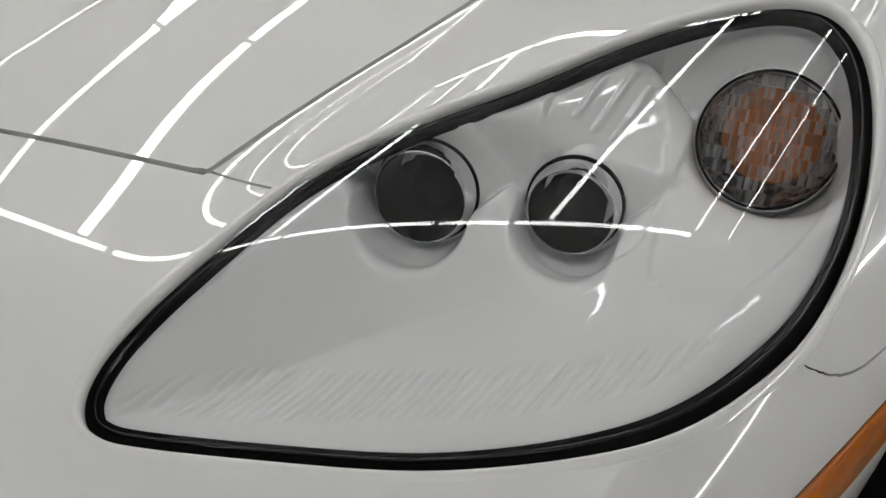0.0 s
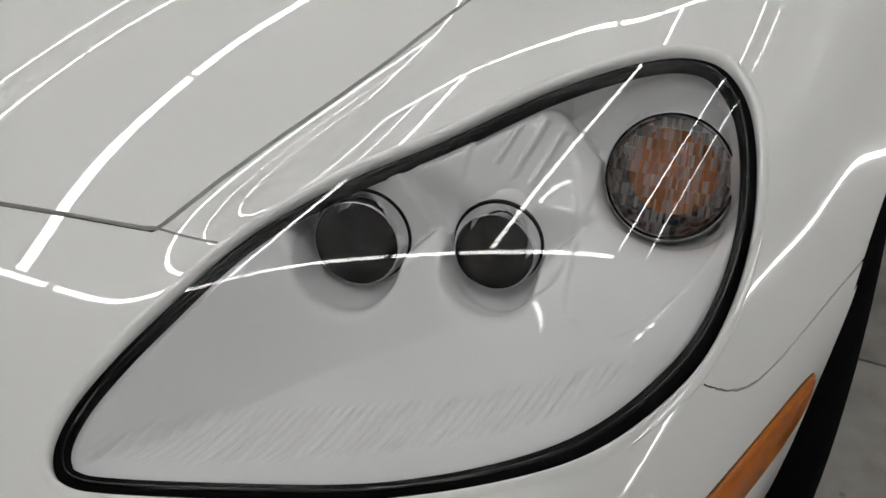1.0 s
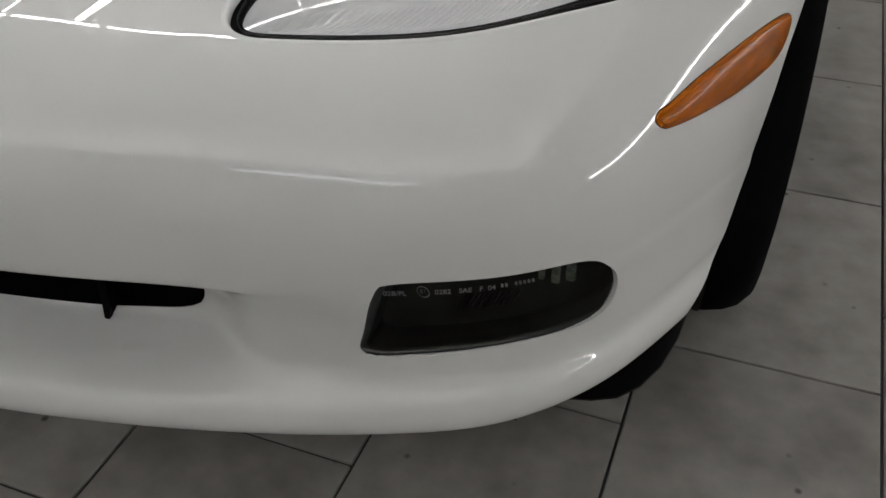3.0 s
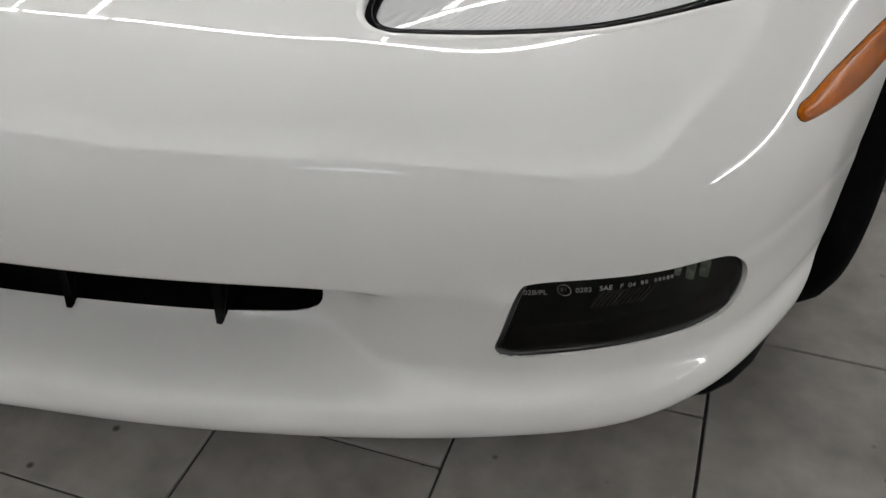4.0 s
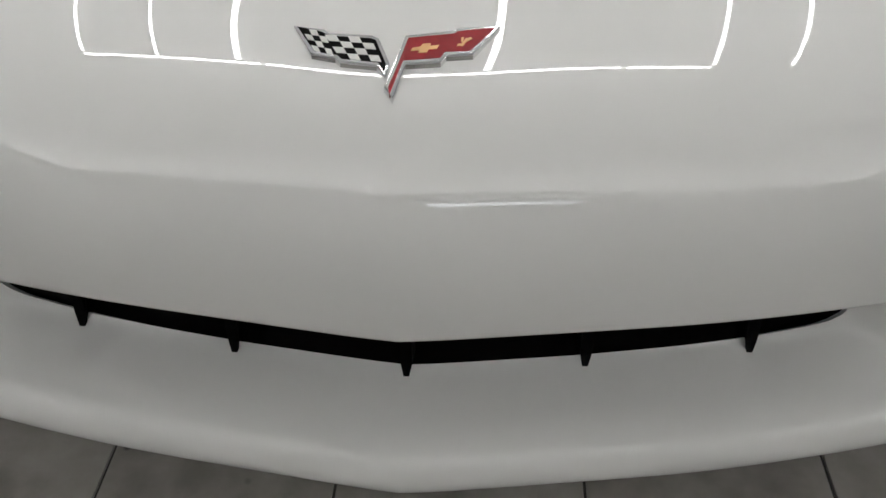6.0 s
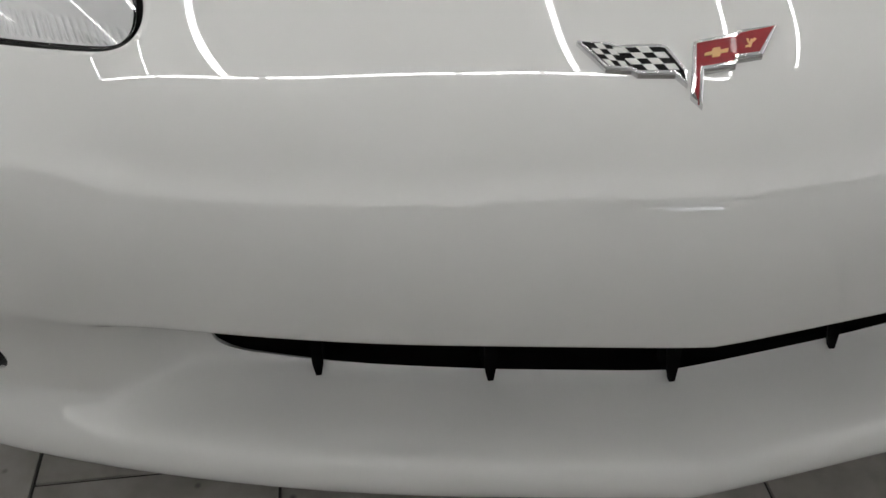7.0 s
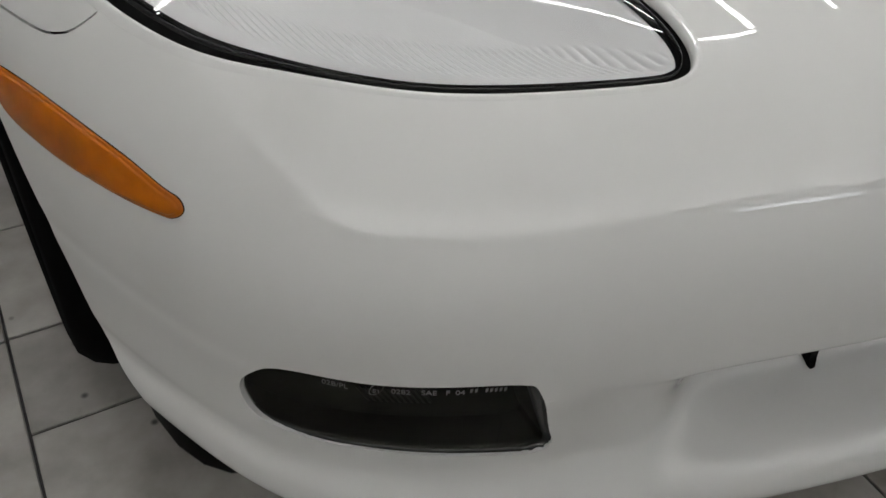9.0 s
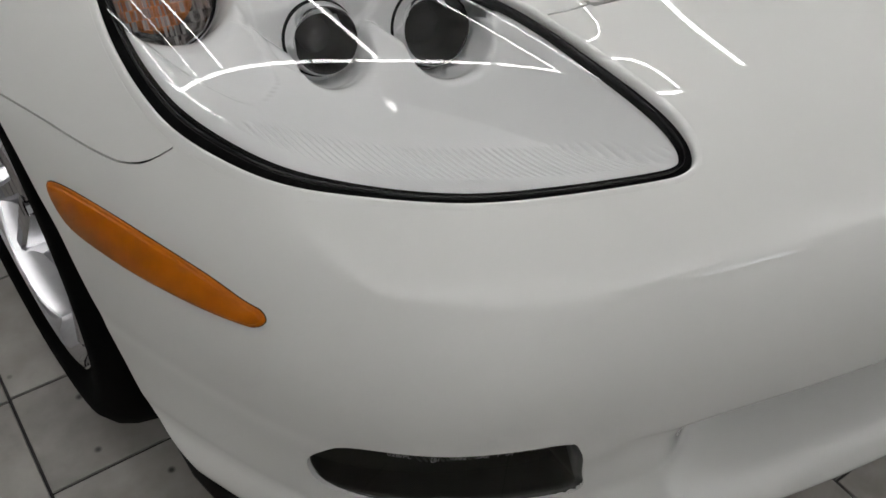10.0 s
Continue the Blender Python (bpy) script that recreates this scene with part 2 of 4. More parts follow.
def signed(px, py, loop):
    """Distance to a closed line in the plane, negative inside."""
    a, b = loop, np.roll(loop, -1, 0)
    best = np.full(px.shape, 1e9)
    inside = np.zeros(px.shape, bool)
    for (ax, ay), (bx, by) in zip(a, b):
        dx, dy = bx - ax, by - ay
        t = np.clip(((px - ax) * dx + (py - ay) * dy) / max(dx * dx + dy * dy, 1e-12), 0, 1)
        best = np.minimum(best, (px - ax - t * dx) ** 2 + (py - ay - t * dy) ** 2)
        cross = ((ay > py) != (by > py)) & (px < (bx - ax) * (py - ay) / (by - ay if by != ay else 1e-12) + ax)
        inside ^= cross
    return np.where(inside, -1, 1) * np.sqrt(best)


def clip(V, N, F, g):
    """Keeps the side of a triangle mesh where g is below zero, cut cleanly along g = 0."""
    V, N, F = np.asarray(V), np.asarray(N), np.asarray(F)
    s = g < 0
    k = s[F].sum(1)
    keep = F[k == 3].tolist()
    nv, nn, cut = [], [], {}
    base = len(V)

    def mid(i, j):
        key = (i, j) if i < j else (j, i)
        if key not in cut:
            t = g[i] / (g[i] - g[j])
            cut[key] = base + len(nv)
            nv.append(V[i] + t * (V[j] - V[i]))
            n = N[i] + t * (N[j] - N[i])
            nn.append(n / (np.linalg.norm(n) + 1e-12))
        return cut[key]

    for f in F[(k == 1) | (k == 2)].tolist():
        while not (s[f[0]] and not s[f[2]]):
            f = f[1:] + f[:1]
        a, b, c = f
        if s[b]:
            p, q = mid(b, c), mid(a, c)
            keep += [[a, b, p], [a, p, q]]
        else:
            p, q = mid(a, b), mid(a, c)
            keep.append([a, p, q])
    if nv:
        V, N = np.vstack([V, nv]), np.vstack([N, nn])
    keep = np.array(keep, int).reshape(-1, 3)
    used, inv = np.unique(keep, return_inverse=True)
    return V[used], N[used], inv.reshape(-1, 3)


def rim_edges(F):
    e = {}
    for a, b, c in F.tolist():
        for i, j in ((a, b), (b, c), (c, a)):
            if (j, i) in e:
                del e[(j, i)]
            else:
                e[(i, j)] = 1
    return list(e)


def flanged(V, N, F, depth):
    """Folds the open edge of a panel inwards, so that it has thickness."""
    edges = rim_edges(F)
    V2, N2, F2, low = list(V), list(N), F.tolist(), {}
    for i, j in edges:
        for k in (i, j):
            if k not in low:
                low[k] = (len(V2), len(V2) + 1)
                V2 += [V[k], V[k] - N[k] * depth]
                N2 += [N[k], N[k]]
    for i, j in edges:
        (a, b), (c, d) = low[i], low[j]
        e = np.cross(V[j] - V[i], -N[i])
        e = e / (np.linalg.norm(e) + 1e-12)
        for k in (a, b, c, d):
            N2[k] = -e
        F2 += [[c, a, b], [c, b, d]]
    return np.array(V2), np.array(N2), F2


# ---- the car's skin ----
LIP_X = [0, 0.113, 0.234, 0.328, 0.454, 0.578, 0.678, 0.757, 0.83, 0.857, 0.905]
LIP_Y = [0, 0.016, 0.034, 0.053, 0.086, 0.129, 0.178, 0.258, 0.407, 0.484, 0.63]


def lip_line(x):
    r = np.sqrt(np.abs(x) ** 2 + 0.012**2) - 0.012
    return pchip(LIP_X, LIP_Y, np.minimum(r, 0.905))


KX = [0, 0.13, 0.27, 0.41, 0.47, 0.55, 0.62, 0.68, 0.76, 0.84, 0.905]
INSET = [0.115, 0.1303, 0.1586, 0.172, 0.169, 0.158, 0.1451, 0.14, 0.1375, 0.0792, 0.03]
TOP = {
    0.0: [0.5561, 0.564, 0.5745, 0.5823, 0.5804, 0.5709, 0.5733, 0.585, 0.6047, 0.5795, 0.56],
    0.06: [0.5809, 0.5883, 0.5977, 0.6027, 0.5995, 0.6002, 0.6056, 0.6228, 0.6576, 0.625, 0.6099],
    0.15: [0.614, 0.6187, 0.6228, 0.6258, 0.6364, 0.6489, 0.6575, 0.6715, 0.6917, 0.6707, 0.6455],
    0.28: [0.6424, 0.6468, 0.6519, 0.6568, 0.6713, 0.6835, 0.6962, 0.7079, 0.7171, 0.7033, 0.6725],
    0.45: [0.6684, 0.6736, 0.6833, 0.6937, 0.7041, 0.72, 0.7304, 0.7383, 0.7374, 0.7165, 0.6854],
    0.6: [0.6869, 0.6917, 0.7031, 0.717, 0.7287, 0.7436, 0.7516, 0.7516, 0.7405, 0.7163, 0.6897],
    0.75: [0.7061, 0.7121, 0.7244, 0.7384, 0.7499, 0.7581, 0.7594, 0.7548, 0.7396, 0.7154, 0.692],
    1.2: [0.7723, 0.7726, 0.773, 0.7671, 0.7661, 0.7621, 0.7558, 0.7479, 0.7327, 0.7116, 0.6919],
}


def knots(d):
    """Where the columns of the table lie, d behind the nose: the fourth follows the hood's side edge."""
    edge = float(np.interp(d, [0.0, 0.16, 0.28, 0.45, 0.60, 0.75, 1.2], [0.41, 0.425, 0.484, 0.561, 0.620, 0.658, 0.70]))
    u = np.array(KX)
    return np.where(u <= KX[3], u * edge / KX[3], edge + (u - KX[3]) * (KX[-1] - edge) / (KX[-1] - KX[3])), edge


def across(ys, q, d):
    """Heights across the car: one curve over the hood, another from the hood's edge outwards."""
    k, edge = knots(d)
    return np.where(q <= edge, spline(k[:4], ys[:4], np.minimum(q, edge)), natural(k[3:], np.array(ys[3:])[:, None], np.maximum(q, edge))[:, 0])


def skin(cols, per):
    """Half of the skin as a grid: rows climb from the lip over the bumper to the hood, columns run from the middle outwards."""
    x = cols
    lip = lip_line(x)
    fade = np.clip((x - 0.392) / 0.11, 0, 1)
    ease = np.clip((x - 0.535) / 0.05, 0, 1)
    deep = 0.098 - 0.059 * fade**2 * (3 - 2 * fade) - 0.009 * ease**2 * (3 - 2 * ease) - 0.012 * np.clip((x - 0.7) / 0.13, 0, 1)
    corner = np.clip((x - 0.55) / 0.25, 0, 1)
    inset = spline(KX, INSET, x)
    z12 = across(TOP[0.0], x, 0.0)
    one = np.ones_like(x)
    rows = [
        (lip + 0.13, 0.205 * one), (lip + 0.03, 0.228 * one), (lip + 0.004, 0.240 * one), (lip, 0.254 * one), (lip + 0.006, 0.270 * one),
        (lip + 0.02 + 0.1 * (deep - 0.03), 0.284 * one), (lip + 0.010 + 0.58 * deep, 0.295 * one),
        (lip + deep, 0.307 * one), (lip + deep + 0.01 * (1 - fade), 0.345 * one), (lip + 0.027 - 0.011 * corner + 0.75 * (deep - 0.03).clip(0), 0.382 * one),
        (lip + 0.030 - 0.012 * corner, 0.396 * one), (lip + 0.033 - 0.018 * corner, 0.42 * one),
        (lip + 0.045 - 0.030 * corner, 0.47 * one), (lip + 0.25 * 0.07 + 0.465 * (inset + (1 - corner) * 0.6 * (0.145 - inset)), 0.47 + (z12 - 0.47) * 0.62),
    ]
    rows.append((lip + inset, z12))
    Y = np.array([r[0] for r in rows])
    Z = np.array([r[1] for r in rows])
    q = np.linspace(0, len(rows) - 1, (len(rows) - 1) * per + 1)
    Y, Z = pchip(np.arange(len(rows)), Y, q), pchip(np.arange(len(rows)), Z, q)
    back = np.r_[np.arange(0.006, 0.45, 0.006), np.linspace(0.45, 1.2, 40)]
    lift = np.array([across(row, x, d) for row, d in zip(natural(list(TOP), np.array(list(TOP.values())), back), back)])
    Y = np.vstack([Y, lip + inset + back[:, None]])
    Z = np.vstack([Z, lift])
    # raised middle of the hood, fading in behind the badge
    edge = 0.10 + 0.36 * (Y - 0.10)
    s = np.clip((edge - x[None, :]) / 0.07 + 0.5, 0, 1)
    rise = np.clip((Y - 0.12) / 0.2, 0, 1)
    Z = Z + 0.002 * s * s * (3 - 2 * s) * rise * (Z > 0.5)
    return np.broadcast_to(x, Y.shape).copy(), Y, Z


def blur(A, n):
    for _ in range(n):
        B = A.copy()
        B[1:-1] = 0.25 * A[:-2] + 0.5 * A[1:-1] + 0.25 * A[2:]
        A = B
    return A


def smoothed(A, side_light, side_heavy):
    """Eases the grid, more on the upper panels than round the lip."""
    light = blur(blur(A, 14).T, side_light).T
    heavy = blur(blur(A, 60).T, side_heavy).T
    w = np.clip((np.arange(len(A)) - 104) / 24, 0, 1)[:, None]
    w = w * w * (3 - 2 * w)
    return light * (1 - w) + heavy * w


def full_skin(ncol=110, per=10):
    t = np.linspace(0, 1, ncol)
    cols = 0.905 * (1 - (1 - t) ** 1.35)
    X, Y, Z = skin(cols, per)
    Y, Z = smoothed(Y, 5, 5), smoothed(Z, 5, 5)
    # the fender's side turns down to the sill
    down = np.array([0.2, 0.5, 1.0])
    sx = [np.full(len(Y), 0.9075 + 0.002 * k) for k in down]
    sy = [Y[:, -1]] * 3
    sz = [Z[:, -1] + (0.24 - Z[:, -1]).clip(None, 0) * k for k in down]
    X = np.column_stack([X, *sx])
    Y = np.column_stack([Y, *sy])
    Z = np.column_stack([Z, *sz])
    X = np.column_stack([-X[:, :0:-1], X])
    Y = np.column_stack([Y[:, :0:-1], Y])
    Z = np.column_stack([Z[:, :0:-1], Z])
    G = np.stack([X, Y, Z], -1)
    N = np.cross(np.gradient(G, axis=1), np.gradient(G, axis=0))
    N /= np.linalg.norm(N, axis=-1, keepdims=True) + 1e-12
    r, c = G.shape[:2]
    i = (np.arange(r - 1)[:, None] * c + np.arange(c - 1)).ravel()
    F = np.concatenate([np.c_[i, i + 1, i + c + 1], np.c_[i, i + c + 1, i + c]])
    return G.reshape(-1, 3), N.reshape(-1, 3), F


SV, SN, SF = full_skin()

LAMP = closed_curve([(0.423, 0.266), (0.430, 0.247), (0.446, 0.2405), (0.475, 0.247), (0.549, 0.273), (0.638, 0.303), (0.707, 0.336), (0.752, 0.374), (0.786, 0.427),
                     (0.801, 0.475), (0.803, 0.528), (0.791, 0.585), (0.772, 0.624), (0.745, 0.643), (0.704, 0.634), (0.640, 0.590), (0.582, 0.531), (0.523, 0.479),
                     (0.474, 0.421), (0.442, 0.350), (0.426, 0.298)], 6)
GRILLE = np.array([(-0.375, 0.311), (-0.3, 0.308), (-0.15, 0.3058), (0.15, 0.3058), (0.3, 0.308), (0.375, 0.311), (0.390, 0.314), (0.400, 0.320), (0.404, 0.330), (0.404, 0.389), (-0.404, 0.389), (-0.404, 0.330), (-0.400, 0.320), (-0.390, 0.314)])
FOG = closed_curve([(0.5795, 0.346), (0.5755, 0.331), (0.5785, 0.3215), (0.591, 0.3172), (0.612, 0.3175), (0.66, 0.319), (0.71, 0.320), (0.748, 0.3200), (0.768, 0.3255), (0.776, 0.347),
                    (0.7735, 0.373), (0.761, 0.394), (0.740, 0.404), (0.700, 0.407), (0.648, 0.407), (0.604, 0.404), (0.592, 0.394)], 5)
MARKER = closed_curve([(0.537, 0.531), (0.48, 0.537), (0.39, 0.5275), (0.347, 0.5175), (0.333, 0.5145), (0.327, 0.507), (0.332, 0.499), (0.345, 0.4955), (0.394, 0.4915), (0.465, 0.490), (0.518, 0.4975)], 6)
ARCH = closed_curve([(0.40, 0.235), (0.434, 0.268), (0.465, 0.295), (0.488, 0.357), (0.508, 0.42), (0.528, 0.475), (0.552, 0.51), (0.584, 0.556), (0.625, 0.592), (0.69, 0.620),
                     (0.78, 0.634), (0.88, 0.638), (1.05, 0.622), (1.20, 0.55), (1.32, 0.45), (1.36, 0.30), (1.38, 0.18), (0.9, 0.15), (0.42, 0.18)], 4)
HOOD_X = [0, 0.106, 0.178, 0.25, 0.338, 0.409]
HOOD_Y = [0.362, 0.364, 0.370, 0.385, 0.400, 0.41]
SIDE_Y = [0.41, 0.48, 0.555, 0.625, 0.678, 0.756, 0.95, 1.3, 1.9]
SIDE_X = [0.409, 0.4385, 0.477, 0.510, 0.531, 0.565, 0.64, 0.70, 0.72]
WHEEL_Y, WHEEL_Z = 0.822, 0.333

fx = np.linspace(0, 0.409, 20)
fy = pchip(HOOD_X, HOOD_Y, fx)
ry = np.linspace(0.41, 1.9, 30)[1:]
rx = pchip(SIDE_Y, SIDE_X, ry)
right_edge = np.column_stack([np.r_[fx, rx], np.r_[fy, ry]])
HOOD = np.vstack([right_edge, (right_edge * (-1, 1))[::-1]])


def lamp_field(V, grow=0.0):
    return signed(np.abs(V[:, 0]), V[:, 1], LAMP) - grow - np.where(V[:, 2] < 0.5, 1.0, 0)


def fog_field(V, grow=0.0):
    return signed(np.abs(V[:, 0]), V[:, 2], FOG) - grow + np.where(V[:, 1] > 0.5, 1.0, 0)


def fender_field(V):
    """Above zero on the fenders."""
    ax = np.abs(V[:, 0])
    line = pchip([0.40, 0.427, 0.437, 0.455, 0.475, 0.55, 0.64, 2.0], [0.635, 0.617, 0.601, 0.585, 0.580, 0.584, 0.586, 0.60], V[:, 1].clip(0.40, 2))
    return np.where(ax > 0.68, np.where(V[:, 1] > 0.42, V[:, 2] - line, -0.1), V[:, 1] - 0.412)


def arch_field(V):
    return signed(V[:, 1], V[:, 2], ARCH) + np.where(np.abs(V[:, 0]) < 0.70, 1.0, 0)


def cut_chain(V, N, F, *fields):
    for field in fields:
        V, N, F = clip(V, N, F, field(V))
    return V, N, F


ROLL = 0.007
car = thing("sports_car", "glossy white low sports car with black grille on tiled floor", "car")
skin_base = cut_chain(SV, SN, SF, lambda V: ROLL - signed(np.abs(V[:, 0]), V[:, 1], LAMP) - np.where(V[:, 2] < 0.5, 1.0, 0), lambda V: -arch_field(V))
hood = cut_chain(*skin_base, lambda V: np.where(V[:, 2] < 0.5, 1, signed(V[:, 0], V[:, 1], HOOD) + 0.002))
rest = cut_chain(*skin_base, lambda V: -np.where(V[:, 2] < 0.5, 1, signed(V[:, 0], V[:, 1], HOOD) - 0.002))
fender_l = cut_chain(*rest, lambda V: 0.0009 - fender_field(V), lambda V: -V[:, 0])
fender_r = cut_chain(*rest, lambda V: 0.0009 - fender_field(V), lambda V: V[:, 0])
bumper = cut_chain(*rest, lambda V: fender_field(V) + 0.0009, lambda V: -fog_field(V),
                   lambda V: -(signed(V[:, 0], V[:, 2], GRILLE) + np.where(V[:, 1] > 0.4, 1.0, 0)))
for name, piece in (("hood", hood), ("fender", fender_l), ("fender", fender_r), ("bumper_cover", bumper)):
    V, N, F = flanged(*piece, 0.006)
    mesh_part(name, V, F, PAINT, car, "", True, N)

# ---- dark inner shell, which shows through the gaps and openings ----
iv, inn, iff = cut_chain(SV - SN * 0.0085, SN, SF, lambda V: -lamp_field(V, 0.003), lambda V: -arch_field(V) - 0.004,
                         lambda V: -(signed(V[:, 0], V[:, 2], GRILLE) - 0.004 + np.where(V[:, 1] > 0.4, 1.0, 0)), lambda V: -fog_field(V, 0.004))
mesh_part("inner_shell", iv, iff, PLASTIC, car, "", True)

# ---- heights of the skin, for what is let into it ----
HX, HY, HZ = skin(np.linspace(0, 0.905, 182), 10)
HY, HZ = smoothed(HY, 14, 14), smoothed(HZ, 14, 14)
FRONT_ROWS = int(np.argmax(HZ[:, 0] > 0.52))


def by_column(x, q, A, B, rows):
    """B as a function of A along each column, at x."""
    ax = np.abs(np.atleast_1d(x)) / 0.005
    i = np.clip(ax.astype(int), 0, 180)
    f = ax - i
    q = np.broadcast_to(q, ax.shape)
    out = np.empty(len(ax))
    for k in range(len(ax)):
        lo = np.interp(q[k], A[rows, i[k]], B[rows, i[k]])
        hi = np.interp(q[k], A[rows, i[k] + 1], B[rows, i[k] + 1])
        out[k] = lo + (hi - lo) * f[k]
    return out


def top_z(x, y):
    return by_column(x, y, HY, HZ, slice(FRONT_ROWS, None))


def front_y(x, z):
    return by_column(x, z, HZ, HY, slice(22, FRONT_ROWS + 8))


def offset_loop(loop, d):
    """The closed line moved outwards by d (inwards if d is below zero)."""
    t = np.roll(loop, -1, 0) - np.roll(loop, 1, 0)
    t /= np.linalg.norm(t, axis=1, keepdims=True) + 1e-12
    n = np.column_stack([t[:, 1], -t[:, 0]])
    area = np.sum(loop[:, 0] * np.roll(loop[:, 1], -1) - np.roll(loop[:, 0], -1) * loop[:, 1])
    return loop + n * d * (1 if area > 0 else -1)


def ring(rings, closed=False):
    """Faces between closed lines of equal length; returns points and faces."""
    n = len(rings[0])
    V = np.concatenate(rings)
    F = []
    for k in range(len(rings) - 1):
        for i in range(n):
            j = (i + 1) % n
            F.append((k * n + i, k * n + j, (k + 1) * n + j, (k + 1) * n + i))
    return V, F


def mirrored(V, F, side):
    V = np.array(V, float)
    if side < 0:
        V = V * (-1, 1, 1)
        F = [tuple(reversed(f)) for f in F]
    return V, F


def top_ring(profile, side, name, mat, parent, label=""):
    """A strip along the lamp's outline; profile: (outwards, height over the skin)."""
    rings = []
    out = offset_loop(LAMP, 1.0) - LAMP
    slim = (0.86 - 0.26 * (out @ np.array([-0.64, 0.77])).clip(0))[:, None]
    for d, h in profile:
        lp = LAMP + out * d * (slim if d < 0 else 1.0)
        rings.append(np.column_stack([lp, top_z(lp[:, 0], lp[:, 1]) + h]))
    V, F = mirrored(*ring(rings), side)
    return mesh_part(name, V, [tuple(reversed(f)) for f in F], mat, parent, label)


def frame_of(axis):
    a = Vector(axis).normalized()
    r = Vector((0, 0, 1)).cross(a).normalized()
    return a, r, a.cross(r)


def turned(profile, centre, axis, side, name, mat, parent, label="", seg=48, close=False):
    """A turned part: profile of (radius, along the axis) round the axis."""
    a, r, u = frame_of(axis)
    c = Vector(centre)
    V, F = [], []
    for rad, h in profile:
        for k in range(seg):
            w = 2 * math.pi * k / seg
            V.append(tuple(c + a * h + (r * math.cos(w) + u * math.sin(w)) * rad))
    for i in range(len(profile) - 1):
        for k in range(seg):
            j = (k + 1) % seg
            F.append((i * seg + k, i * seg + j, (i + 1) * seg + j, (i + 1) * seg + k))
    V, F = mirrored(V, F, side)
    ob = mesh_part(name, V, F, mat, parent, label)
    ob.data.set_sharp_from_angle(angle=radians(40))
    return ob


# ---- headlights ----
P1C, P2C, SGC = (0.5405, 0.4755, 0.611), (0.6375, 0.499, 0.615), (0.739, 0.588, 0.639)
BEAM = (0.13, -0.92, 0.36)
R1, R2 = 0.0356, 0.0318
SIGAX = (0.10, -0.78, 0.60)


ARCH_PAD = closed_curve([(0.606, 0.500), (0.601, 0.530), (0.604, 0.564), (0.615, 0.588), (0.632, 0.598), (0.655, 0.586), (0.677, 0.556), (0.688, 0.528), (0.691, 0.498), (0.690, 0.470), (0.668, 0.452), (0.622, 0.462)], 5)
SIGNAL_PAD = closed_curve([(0.697, 0.460), (0.7075, 0.445), (0.7235, 0.434), (0.738, 0.434), (0.7525, 0.446), (0.766, 0.465), (0.779, 0.490), (0.787, 0.530), (0.782, 0.590), (0.755, 0.628), (0.715, 0.618), (0.698, 0.575), (0.692, 0.52)], 5)
RIB_LOW_X = [0.446, 0.502, 0.596, 0.657, 0.699, 0.732, 0.757, 0.77]
RIB_LOW_Y = [0.264, 0.2845, 0.3235, 0.347, 0.366, 0.391, 0.4206, 0.44]
RIB_TOP_X = [0.44, 0.4756, 0.505, 0.5455, 0.61, 0.672, 0.743, 0.77]
RIB_TOP_Y = [0.276, 0.3137, 0.3326, 0.3467, 0.3696, 0.3916, 0.421, 0.43]
PITCH, SLANT = 0.0058, 0.33


def step(g, width):
    """1 where g is above zero, easing to 0 over the width."""
    t = np.clip(g / width, 0, 1)
    return t * t * (3 - 2 * t)


